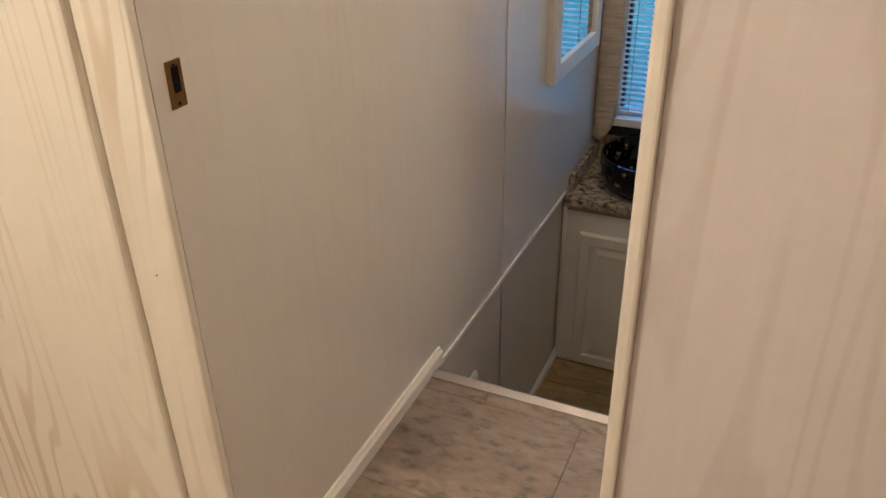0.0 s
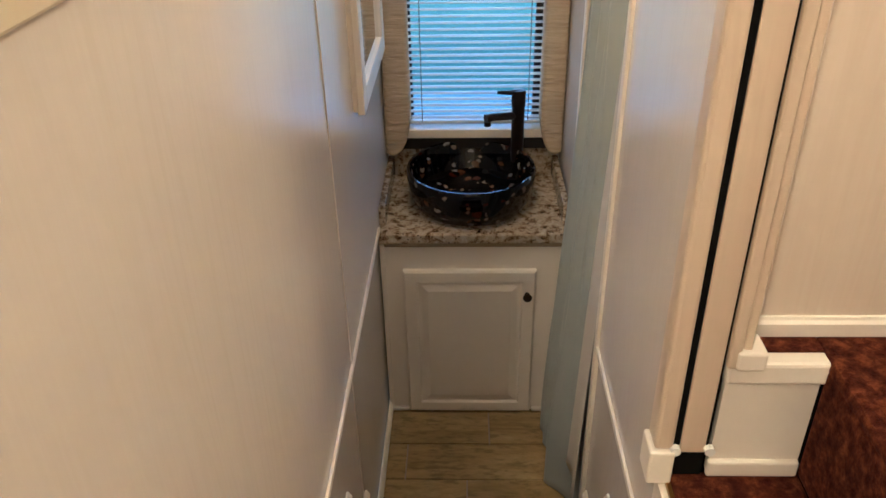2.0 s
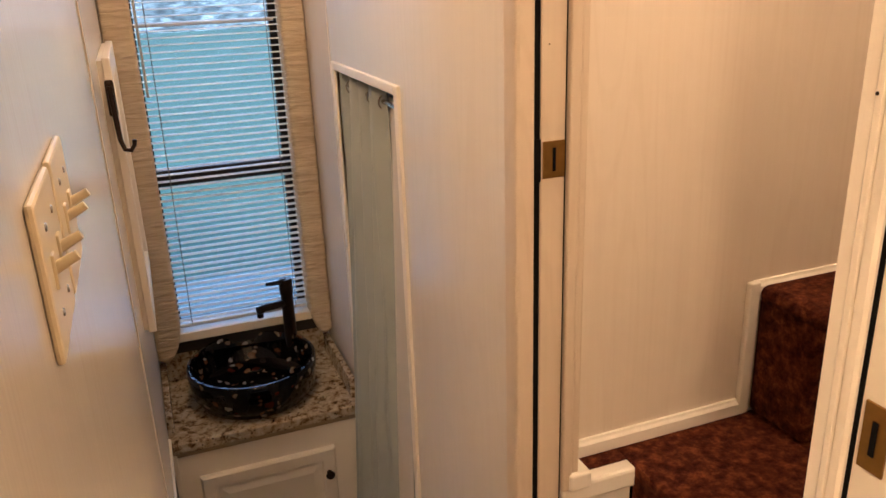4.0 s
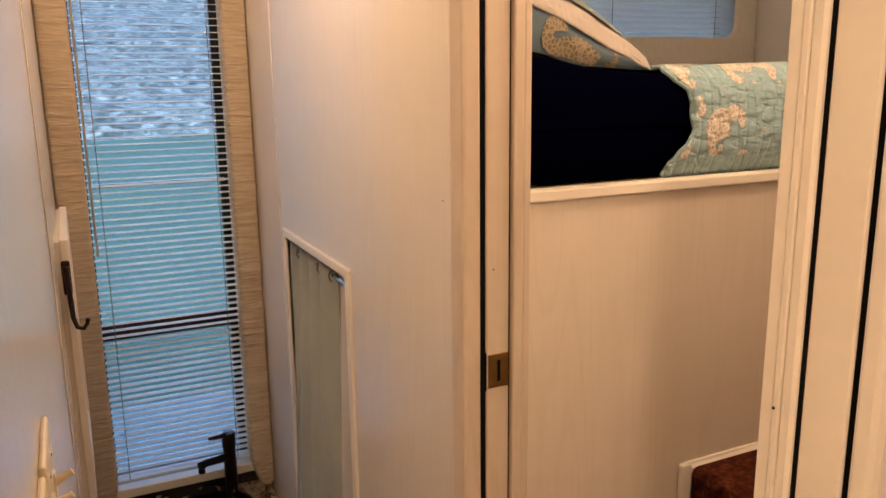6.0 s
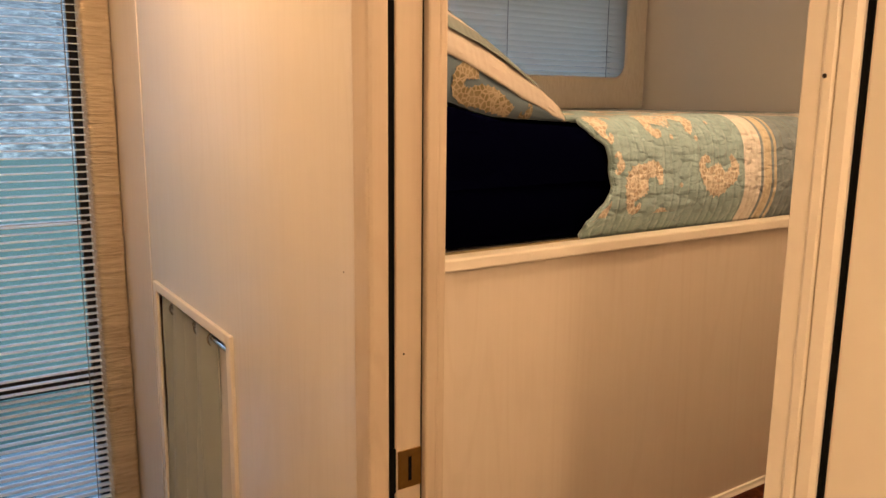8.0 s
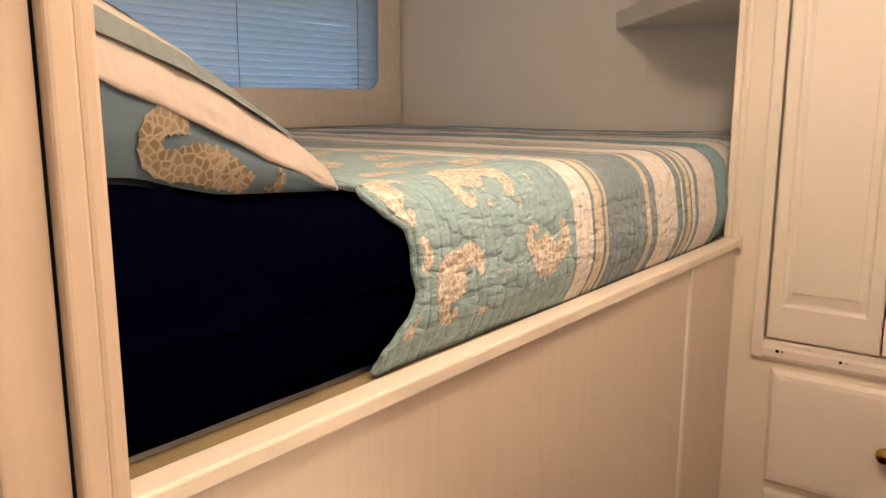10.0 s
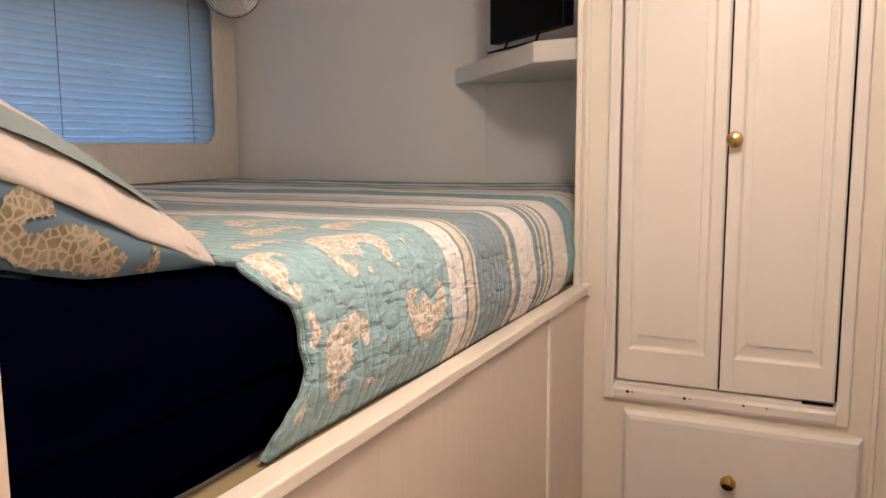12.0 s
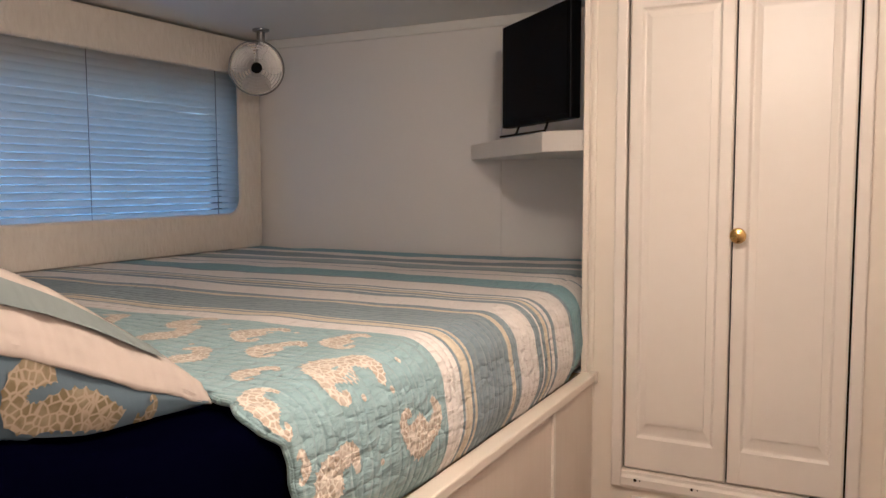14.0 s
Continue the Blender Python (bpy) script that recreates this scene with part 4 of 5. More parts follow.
for a, b in zip(loops, loops[1:]):
    n = len(a)
    for k in range(n):
        bm.faces.new((a[k], a[(k + 1) % n], b[(k + 1) % n], b[k]))
bmesh.ops.recalc_face_normals(bm, faces=bm.faces)
part("padding", bm, PAD_WEAVE, pad, smooth=True)

# mirror cabinet on the left wall
MX, MY0, MY1, MZ0, MZ1 = -0.640, 2.174, 2.70, 0.466, 1.108
mir = thing("mirror_cabinet", (LEFT, 2.44, MZ0), "white framed mirror cabinet on the wall", "cabinet")
part("body", cube(LEFT, MX - 0.018, MY0 + 0.006, MY1 - 0.006, MZ0 + 0.006, MZ1 - 0.006), CABINET, mir)
bm = bmesh.new()
F = 0.055
for a in ((MY0, MY0 + F, MZ0, MZ1), (MY1 - F, MY1, MZ0, MZ1), (MY0 + F, MY1 - F, MZ0, MZ0 + F), (MY0 + F, MY1 - F, MZ1 - F, MZ1)):
    box(bm, MX - 0.018, MX, *a, 0.003)
mdoor = part("door", bm, CABINET, mir)
part("mirror", cube(MX - 0.016, MX - 0.010, MY0 + F, MY1 - F, MZ0 + F, MZ1 - F), MIRROR, mdoor, "silvered mirror glass")
hook = thing("wall_hook", (-0.650, MY0, 0.92), "black iron coat hook with a wooden mount", "hook")
part("mount", cube(-0.659, -0.641, MY0 - 0.010, MY0, 0.985, 1.062, bevel=0.004), BRONZE, hook)
part("stem", tube(bmesh.new(), [(-0.650, MY0 - 0.012, 1.05), (-0.648, MY0 - 0.016, 0.99), (-0.646, MY0 - 0.018, 0.935), (-0.639, MY0 - 0.030, 0.915), (-0.627, MY0 - 0.040, 0.914), (-0.619, MY0 - 0.044, 0.926), (-0.617, MY0 - 0.045, 0.938)], [0.006, 0.006, 0.0055, 0.005, 0.0045, 0.0045, 0.005], 10), BRONZE, hook, smooth=True)

# switch plates


def switch_plate(y0):
    t = thing("switch_plate", (LEFT, y0 + 0.057, 1.0), "almond plastic two-toggle light switch plate", "switch", "light switches")
    part("plate", cube(LEFT, LEFT + 0.006, y0, y0 + 0.114, 1.030, 1.138, bevel=0.003), ALMOND, t)
    for y in (y0 + 0.034, y0 + 0.080):
        tg = part("toggle", cube(LEFT + 0.004, LEFT + 0.008, y - 0.006, y + 0.006, 1.072, 1.096, bevel=0.001), ALMOND, t)
        part("lever", tube(bmesh.new(), [(LEFT + 0.004, y, 1.084), (LEFT + 0.012, y, 1.088), (LEFT + 0.022, y, 1.093)], [0.0045, 0.004, 0.0035], 10), ALMOND, tg, smooth=True)
        for z in (1.054, 1.114):
            part("screw", lathe(bmesh.new(), [(0.003, 0), (0.0025, 0.001), (0.0005, 0.0012)], (LEFT + 0.006, y, z), 10, "x"), STEEL, t)


switch_plate(0.968)
switch_plate(0.840)

# ---- bed ----
MF, MT, R = 1.403, 1.447, 0.055  # mattress front, top, edge radius
mattress = thing("mattress", (1.08, 2.1, 1.262), "mattress in a navy fitted sheet on the bed deck", "mattress")


def drape(x, p, lift=0.0):
    """A point of the bed's surface: p metres from the top of the front edge, backwards if positive, down the front if negative."""
    arc = R * math.pi / 2
    sway = 0.006 * noise.noise((x * 3.0, p * 3.0, 0.3)) + 0.003 * noise.noise((x * 9.0, p * 9.0, 1.3))
    back = 0.016 * max(0.0, min(1.0, (x - 1.36) / 0.09)) if p < 0.1 else 0.0
    tuck = max(0.0, min(1.0, (-p - 0.05) / 0.075))
    back += 0.024 * tuck * tuck
    belly = -back + 0.010 * math.sin(max(0.0, min(1.0, -p / 0.2)) * math.pi)
    if p >= arc:
        return (x, MF + R + p - arc, MT + lift + sway)
    if p >= 0:
        a = p / arc * math.pi / 2
        return (x, MF + R - (R + lift + sway) * math.cos(a) - belly, MT - R + (R + lift + sway) * math.sin(a))
    return (x, MF - lift - sway - belly, MT - R + p)


def draped_sheet(bm, xs_of, ps, n, lift):
    rows = []
    for p in ps:
        x0, x1 = xs_of(p)
        rows.append([bm.verts.new(drape(x0 + (x1 - x0) * i / n, p, lift)) for i in range(n + 1)])
    for a, b in zip(rows, rows[1:]):
        for i in range(n):
            bm.faces.new((a[i], a[i + 1], b[i + 1], b[i]))
    bmesh.ops.recalc_face_normals(bm, faces=bm.faces)
    return bm


PS = [-0.125 + 0.2 * i / 24 for i in range(24)] + [0.075 + (1.435 - 0.055) * (i / 50) for i in range(51)]
bm = draped_sheet(bmesh.new(), lambda p: (0.022, END - 0.012), [max(q, -0.125) for q in PS], 40, -0.006)
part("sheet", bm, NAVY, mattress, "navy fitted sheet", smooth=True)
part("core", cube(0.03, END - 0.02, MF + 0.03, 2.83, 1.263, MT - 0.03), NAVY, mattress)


def hem(p):
    """Where the turned-back quilt begins, along its drape."""
    keys = [(-0.128, 0.340), (-0.109, 0.346), (-0.092, 0.366), (-0.070, 0.385), (-0.040, 0.395), (-0.008, 0.396), (0.018, 0.385), (0.042, 0.366), (0.065, 0.360), (0.095, 0.374), (0.13, 0.390), (2.0, 0.40)]
    for (a, xa), (b, xb) in zip(keys, keys[1:]):
        if p <= b:
            f = max(0.0, (p - a) / (b - a))
            f = f * f * (3 - 2 * f)
            return xa + (xb - xa) * f + 0.004 * math.sin(p * 90)
    return 0.40


quilt = thing("quilt", (1.2, 2.1, MT), "aqua and cream striped quilt with seahorse print, pulled over the bed", "quilt")
bm = draped_sheet(bmesh.new(), lambda p: (hem(p), END - 0.014), [-0.128 + i * 0.0085 for i in range(27)] + [0.105 + 1.36 * i / 60 for i in range(61)], 150, 0.006)
q = part("cover", bm, QUILT, quilt, smooth=True)
so = q.modifiers.new("padding", "SOLIDIFY")
so.thickness, so.offset = 0.009, 1.0
bm = tube(bmesh.new(), [drape(hem(p), p, 0.010) for p in [-0.128 + i * 0.006 for i in range(90)]], 0.0042, 8)
part("binding", bm, QUILT, quilt, "bound hem", smooth=True)


SEAHORSE = [(0.36, 0.30, 0.045), (0.27, 0.37, 0.075), (0.15, 0.41, 0.12), (0.04, 0.33, 0.14), (-0.03, 0.20, 0.13), (-0.05, 0.06, 0.23), (-0.02, -0.10, 0.27), (0.03, -0.26, 0.19),
            (0.11, -0.38, 0.10), (0.23, -0.43, 0.075), (0.32, -0.37, 0.065), (0.32, -0.28, 0.05), (0.26, -0.27, 0.04)]


def smooth_spine(keys, per=7):
    """Points with widths along a smooth line through the keys."""
    k = [np.array(p) for p in keys]
    k = [2 * k[0] - k[1]] + k + [2 * k[-1] - k[-2]]
    out = []
    for a, b, c, d in zip(k, k[1:], k[2:], k[3:]):
        for i in range(per):
            t = i / per
            out.append(0.5 * (2 * b + (c - a) * t + (2 * a - 5 * b + 4 * c - d) * t * t + (3 * b - a - 3 * c + d) * t ** 3))
    return out + [k[-2]]


def seahorse(place, cx, cy, size, turn, flip=1, keys=SEAHORSE):
    """A printed seahorse: snout, head, belly and curled tail with a spiny outline, laid on a surface by place(u, v)."""
    bm = bmesh.new()
    spine = smooth_spine(keys)
    n = len(spine) - 1
    c, s_ = math.cos(radians(turn)), math.sin(radians(turn))
    prev = None
    for i, (x, y, w) in enumerate(spine):
        xa, ya, _ = spine[max(0, i - 1)]
        xb, yb, _ = spine[min(n, i + 1)]
        dx, dy = xb - xa, yb - ya
        ln = math.hypot(dx, dy) or 1
        pts = []
        for k in (-1, -0.5, 0, 0.5, 1):
            rough = (1.0 + (0.14 if i % 4 == 0 else -0.05)) if k < 0 else (1.0 + (0.12 if i % 3 == 0 else -0.05))
            ww = max(0.012, w) * (rough if abs(k) == 1 else 1.0)
            u, v = (x - dy / ln * ww * k) * flip, y + dx / ln * ww * k
            pts.append(bm.verts.new(place(cx + size * (u * c - v * s_), cy + size * (u * s_ + v * c))))
        if prev:
            for k in range(4):
                bm.faces.new((prev[k], prev[k + 1], pts[k + 1], pts[k]))
        prev = pts
    return bm


on_quilt = lambda u, v: drape(max(u, hem(v) + 0.003), max(v, -0.124), 0.0156)
PRINTS = [(0.552, 0.078, 0.125, -88, 1), (0.664, -0.042, 0.112, -90, -1), (0.460, -0.038, 0.105, -50, 1), (0.392, 0.066, 0.080, -35, 1), (0.372, -0.088, 0.050, -50, -1), (0.520, -0.105, 0.060, -85, 1),
          (0.412, -0.008, 0.036, 0, -1), (0.595, 0.215, 0.100, -95, 1), (0.672, 0.150, 0.095, -80, 1), (0.478, 0.150, 0.070, -95, 1), (0.510, 0.285, 0.100, -85, -1), (0.660, 0.300, 0.105, -95, 1),
          (0.46, 0.40, 0.12, -90, 1), (0.60, 0.42, 0.14, -95, -1), (0.69, 0.47, 0.10, -85, 1), (0.50, 0.56, 0.13, -85, 1), (0.64, 0.62, 0.13, -95, -1), (0.46, 0.72, 0.12, -90, -1),
          (0.60, 0.80, 0.14, -85, 1), (0.69, 0.92, 0.11, -95, 1), (0.47, 0.95, 0.13, -90, 1), (0.60, 1.08, 0.13, -85, -1), (0.46, 1.22, 0.12, -90, 1), (0.66, 1.22, 0.13, -95, 1)]
for x, p, sz, tu, fl in PRINTS:
    part("printed_seahorse", seahorse(on_quilt, x, p, sz, tu, fl), MOTIF, quilt, "cream and tan printed seahorse", smooth=True)
for k in range(16):
    x, p = 0.42 + 0.30 * random.random(), -0.10 + 0.5 * random.random()
    bm = bmesh.new()
    bm.faces.new([bm.verts.new(on_quilt(x + 0.0045 * math.cos(a), p + 0.0045 * math.sin(a))) for a in [math.pi / 4 * i for i in range(8)]])
    part("printed_dot", bm, MOTIF, quilt)

# pillow in a sham, propped against the wall at the head
pillow = thing("pillow", (0.16, 1.75, MT), "plump pillow in a cream and blue seahorse sham", "pillow")
PF, PY1 = 1.487, 2.06  # the sham's front, its far end


def along_x(keys):
    """A smooth height along x through a few keys."""
    def f(x):
        for (a, za), (b, zb) in zip(keys, keys[1:]):
            if x <= b or b == keys[-1][0]:
                t = max(0.0, min(1.0, (x - a) / (b - a)))
                return za + (zb - za) * t
    return lambda x: (f(x - 0.012) + 2 * f(x) + f(x + 0.012)) / 4


RIDGE = along_x([(0.0, 1.690), (0.08, 1.664), (0.15, 1.632), (0.22, 1.597), (0.26, 1.572), (0.34, 1.518), (0.385, 1.482), (0.405, 1.463), (0.425, 1.450)])
FOLD = along_x([(0.0, 1.640), (0.08, 1.612), (0.14, 1.592), (0.19, 1.574), (0.24, 1.552), (0.29, 1.525), (0.34, 1.500), (0.37, 1.478), (0.40, 1.456)])
EDGE = along_x([(0.0, 1.605), (0.08, 1.576), (0.13, 1.556), (0.18, 1.537), (0.23, 1.514), (0.28, 1.489), (0.33, 1.472), (0.362, 1.454), (0.38, 1.450)])
BASE = along_x([(0.0, 1.492), (0.10, 1.486), (0.14, 1.482), (0.17, 1.472), (0.22, 1.460), (0.29, 1.456), (0.38, 1.450)])
XE = 0.376


def sham_mesh(x0, x1, nx, across):
    """A cloth whose cross-sections along x are the rows of points that across(x) gives."""
    bm = bmesh.new()
    rows = [[bm.verts.new(p) for p in across(x0 + (x1 - x0) * i / nx)] for i in range(nx + 1)]
    for a, b in zip(rows, rows[1:]):
        for i in range(len(a) - 1):
            bm.faces.new((a[i], a[i + 1], b[i + 1], b[i]))
    bmesh.ops.recalc_face_normals(bm, faces=bm.faces)
    return bm


def ruck(x, v):
    return 0.0022 * noise.noise((x * 34, v * 5, 3.0)) + 0.002 * noise.noise((x * 11, v * 3, 9.0))


def back_of_top(x):
    pts = []
    for k in range(25):
        v = k / 24
        puff = math.sin(math.pi * min(1.0, v * 1.15)) * 0.035 * (1 - x / 0.45)
        z = RIDGE(x) - 0.02 * v * (1 - x / 0.4) + puff * max(0.0, 0.55 - RIDGE(x) + 1.05) - max(0.0, v - 0.8) ** 2 * 3.2 * (RIDGE(x) - MT)
        pts.append((x, 1.540 + (PY1 - 1.540) * v, max(MT + 0.004, z + ruck(x, v * 8))))
    return pts


def band(lo, hi, lift, n=7):
    """The turned edge between two levels, 0 at its hem and 1 at the ridge."""
    def across(x):
        pts = []
        for k in range(n):
            v = lo + (hi - lo) * k / (n - 1)
            if v < 0.55:
                f = v / 0.55
                y, z = PF + 0.023 * f, EDGE(x) + (FOLD(x) - EDGE(x)) * f
            else:
                f = (v - 0.55) / 0.45
                y, z = PF + 0.023 + 0.030 * f, FOLD(x) + (RIDGE(x) - FOLD(x)) * f
            bulge = 0.006 * math.sin(math.pi * v)
            pts.append((x, y - bulge - lift + ruck(x, v * 6), z + lift * 0.5 + (0.0018 * noise.noise((x * 60, 0, 4.0)) if v == 0 else 0)))
        return pts
    return across


def under_hem(x, v):
    z = EDGE(x) + 0.006 + (BASE(x) - EDGE(x) - 0.006) * v
    return (x, PF + 0.007 - 0.007 * math.sin(math.pi * v) + 0.003 * noise.noise((x * 14, v * 3, 5)), z)


part("upper_side", sham_mesh(0.014, XE + 0.03, 34, back_of_top), SHAM, pillow, "cream quilted upper side", smooth=True)
fl = part("flange", sham_mesh(0.014, XE, 60, band(0.0, 1.0, 0.0, 14)), SHAM, pillow, "cream quilted flange", smooth=True)
so = fl.modifiers.new("padding", "SOLIDIFY")
so.thickness, so.offset = 0.004, 1.0
part("stripe", sham_mesh(0.014, 0.325, 50, band(0.57, 0.84, 0.0048, 6)), SHAM_GREY, pillow, "grey stripe on the flange", smooth=True)
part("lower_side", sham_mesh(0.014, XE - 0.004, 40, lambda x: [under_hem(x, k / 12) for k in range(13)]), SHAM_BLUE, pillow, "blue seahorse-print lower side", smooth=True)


def on_pillow(u, v):
    f = max(0.02, min(0.99, (EDGE(u) - v) / max(0.004, EDGE(u) - BASE(u))))
    x, y, z = under_hem(u, f)
    return (x, y - 0.0025, z)


CURLED = [(0.188, 1.527, 0.006), (0.172, 1.527, 0.010), (0.156, 1.526, 0.011), (0.146, 1.513, 0.011), (0.148, 1.499, 0.012), (0.165, 1.490, 0.013), (0.190, 1.490, 0.017), (0.214, 1.484, 0.018), (0.236, 1.474, 0.013), (0.250, 1.464, 0.008)]
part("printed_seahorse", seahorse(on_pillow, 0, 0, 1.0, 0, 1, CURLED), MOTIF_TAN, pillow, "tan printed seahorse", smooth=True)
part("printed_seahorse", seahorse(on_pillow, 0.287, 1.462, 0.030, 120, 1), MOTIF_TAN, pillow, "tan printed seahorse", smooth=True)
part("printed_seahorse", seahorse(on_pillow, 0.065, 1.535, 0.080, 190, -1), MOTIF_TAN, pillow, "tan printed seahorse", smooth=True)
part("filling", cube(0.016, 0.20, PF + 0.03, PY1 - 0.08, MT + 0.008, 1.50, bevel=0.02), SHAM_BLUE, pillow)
bm = bmesh.new()
rows = []
for i in range(25):
    x = 0.014 + 0.385 * i / 24
    h = MT - 0.003 + max(0.0, BASE(x) - MT - 0.004)
    fall = h - MT + 0.09
    back = 0.05 * max(0.0, min(1.0, (h - MT) / 0.03))
    rows.append([bm.verts.new((x, MF + 0.044 + back * math.cos(a) - 0.048 * math.sin(a) ** 0.7, h - fall * (1 - math.cos(a)) + 0.003 * noise.noise((x * 16, a * 2, 7)))) for a in [math.pi / 2 * k / 10 for k in range(11)]])
    rows[-1].insert(0, bm.verts.new((x, PY1, h)))
for a, b in zip(rows, rows[1:]):
    for k in range(11):
        bm.faces.new((a[k], b[k], b[k + 1], a[k + 1]))
bmesh.ops.recalc_face_normals(bm, faces=bm.faces)
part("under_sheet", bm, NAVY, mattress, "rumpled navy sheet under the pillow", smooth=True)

# ---- wardrobe, shelf, television, fan ----
WF = 1.461
ward = thing("wardrobe", (1.8, 1.05, UPPER), "cream built-in wardrobe with two tall panel doors", "wardrobe")
for n, a in (("stile", (WF, WF + 0.02, 1.306, 1.400, UPPER, TOP)), ("stile", (WF, WF + 0.02, 0.742, 0.852, UPPER, TOP)), ("lower_front", (WF, WF + 0.02, 0.852, 1.306, UPPER, 1.050)),
             ("side_panel", (WF + 0.02, END, 1.384, 1.400, UPPER, TOP))):
    part(n, cube(*a), CREAM_TRIM, ward)
# black board stands for the shade behind the doors and their joints
part("shade_backing", cube(WF + 0.03, WF + 0.04, 0.852, 1.306, 1.05, TOP), BLACK, ward)
part("edge_trim", cube(WF - 0.008, WF, 1.388, 1.402, UPPER, TOP - 0.002, bevel=0.003), CREAM_TRIM, ward)
part("edge_trim", cube(WF - 0.006, WF, 1.372, 1.384, UPPER, TOP - 0.002, bevel=0.003), CREAM_TRIM, ward)
part("edge_trim", cube(WF - 0.006, WF, 0.782, 0.794, UPPER, TOP - 0.002, bevel=0.003), CREAM_TRIM, ward)
for y0, y1, z0, z1 in ((1.304, 1.328, 1.010, TOP - 0.002), (0.832, 0.856, 1.010, TOP - 0.002)):
    part("door_frame", cube(WF - 0.012, WF, y0, y1, z0, z1, bevel=0.004), CABINET, ward)
part("door_frame", prism(bmesh.new(), [(WF, 1.010), (WF - 0.010, 1.010), (WF - 0.014, 1.018), (WF - 0.014, 1.034), (WF - 0.008, 1.040), (WF - 0.008, 1.047), (WF, 1.049)], "y", 0.856, 1.304), CABINET, ward)


def tall_door(y0, y1, z0, z1):
    """A door looking to -x: flat frame, a deep bottom rail and a raised field with a wide bevel."""
    bm = bmesh.new()
    xf = WF - 0.006
    rings = [(0, 0, 0, 0.018), (0, 0, 0, 0.004), (0.004, 0.004, 0.004, 0.0), (0.026, 0.072, 0.052, 0.0), (0.031, 0.078, 0.057, 0.006), (0.034, 0.082, 0.060, 0.0065),
             (0.046, 0.105, 0.073, 0.0040), (0.0465, 0.1055, 0.0735, 0.0008)]
    loops = []
    for side, low, high, back in rings:
        loops.append([bm.verts.new((xf + back, y, z)) for y, z in ((y1 - side, z0 + low), (y0 + side, z0 + low), (y0 + side, z1 - high), (y1 - side, z1 - high))])
    for a, b in zip(loops, loops[1:]):
        for k in range(4):
            bm.faces.new((a[k], a[(k + 1) % 4], b[(k + 1) % 4], b[k]))
    bm.faces.new(loops[-1]), bm.faces.new(loops[0][::-1])
    bmesh.ops.recalc_face_normals(bm, faces=bm.faces)
    return bm


d1 = part("door", tall_door(1.0845, 1.300, 1.054, 2.116), CABINET, ward)
d2 = part("door", tall_door(0.860, 1.0805, 1.054, 2.116), CABINET, ward)
# black strip painted in as the shade below the right door
part("gap_shade_strip", cube(WF - 0.007, WF - 0.002, 0.862, 0.920, 1.0492, 1.0536), BLACK, ward, "black strip for the shade under a door")
part("top_frame", cube(WF - 0.012, WF + 0.02, 0.856, 1.304, 2.120, TOP - 0.002, bevel=0.003), CABINET, ward)
part("astragal", cube(WF - 0.0095, WF - 0.0062, 1.055, 1.0800, 1.058, 2.112, bevel=0.001), CABINET, d2)
knob(d2, (WF - 0.0095, 1.068, 1.584), 0.0165, "x", -1, KNOB_BRASS, "polished brass knob")
bm = bmesh.new()
prof = [(0, 0), (0, 0.012), (0.008, 0.020), (0.018, 0.022)]
Yd0, Yd1, Zd0, Zd1 = 0.806, 1.280, 0.735, 0.990
loops = []
for inset, dep in prof:
    loops.append([bm.verts.new((WF - dep, y, z)) for y, z in ((Yd0 + inset, Zd0 + inset), (Yd1 - inset, Zd0 + inset), (Yd1 - inset, Zd1 - inset), (Yd0 + inset, Zd1 - inset))])
for a, b in zip(loops, loops[1:]):
    for k in range(4):
        bm.faces.new((a[k], a[(k + 1) % 4], b[(k + 1) % 4], b[k]))
bm.faces.new(loops[-1]), bm.faces.new(loops[0])
bmesh.ops.recalc_face_normals(bm, faces=bm.faces)
dr = part("drawer", bm, CABINET, ward)
knob(dr, (WF - 0.022, 1.052, 0.868), 0.0165, "x", -1, KNOB_BRASS, "polished brass knob")
dr2 = part("drawer", cube(WF - 0.022, WF, Yd0, Yd1, 0.47, 0.72, bevel=0.006), CABINET, ward)
knob(dr2, (WF - 0.022, 1.062, 0.60), 0.0165, "x", -1, KNOB_BRASS, "polished brass knob")
part("frame_base", cube(WF - 0.006, WF, 0.82, 1.36, UPPER, 0.455, bevel=0.002), CABINET, ward)

SH = [(END - 0.001, 1.401), (END - 0.001, 1.952), (1.526, 1.526), (1.492, 1.401)]
shelf = thing("corner_shelf", (1.85, 1.6, 1.766), "white painted corner shelf for the television", "shelf")
bm = prism(bmesh.new(), SH, "z", 1.766, 1.815)
bmesh.ops.bevel(bm, geom=list(bm.edges), offset=0.002, segments=1, affect="EDGES")
part("board", bm, CABINET, shelf)

tv = thing("television", (1.62, 1.60, 1.815), "small black flat television on the corner shelf", "television")
P, Q = Vector((1.722, 1.712, 0)), Vector((1.470, 1.440, 0))
along = (Q - P).normalized()
nrm = Vector((-along.y, along.x, 0))
nrm = nrm if nrm.x < 0 else -nrm


def tv_box(s0, s1, z0, z1, d0, d1, bevel):
    bm = cube(s0, s1, d0, d1, z0, z1, bevel=bevel)
    for v in bm.verts:
        c = P + along * v.co.x + nrm * v.co.y
        v.co = Vector((c.x, c.y, v.co.z))
    bmesh.ops.recalc_face_normals(bm, faces=bm.faces)
    return bm


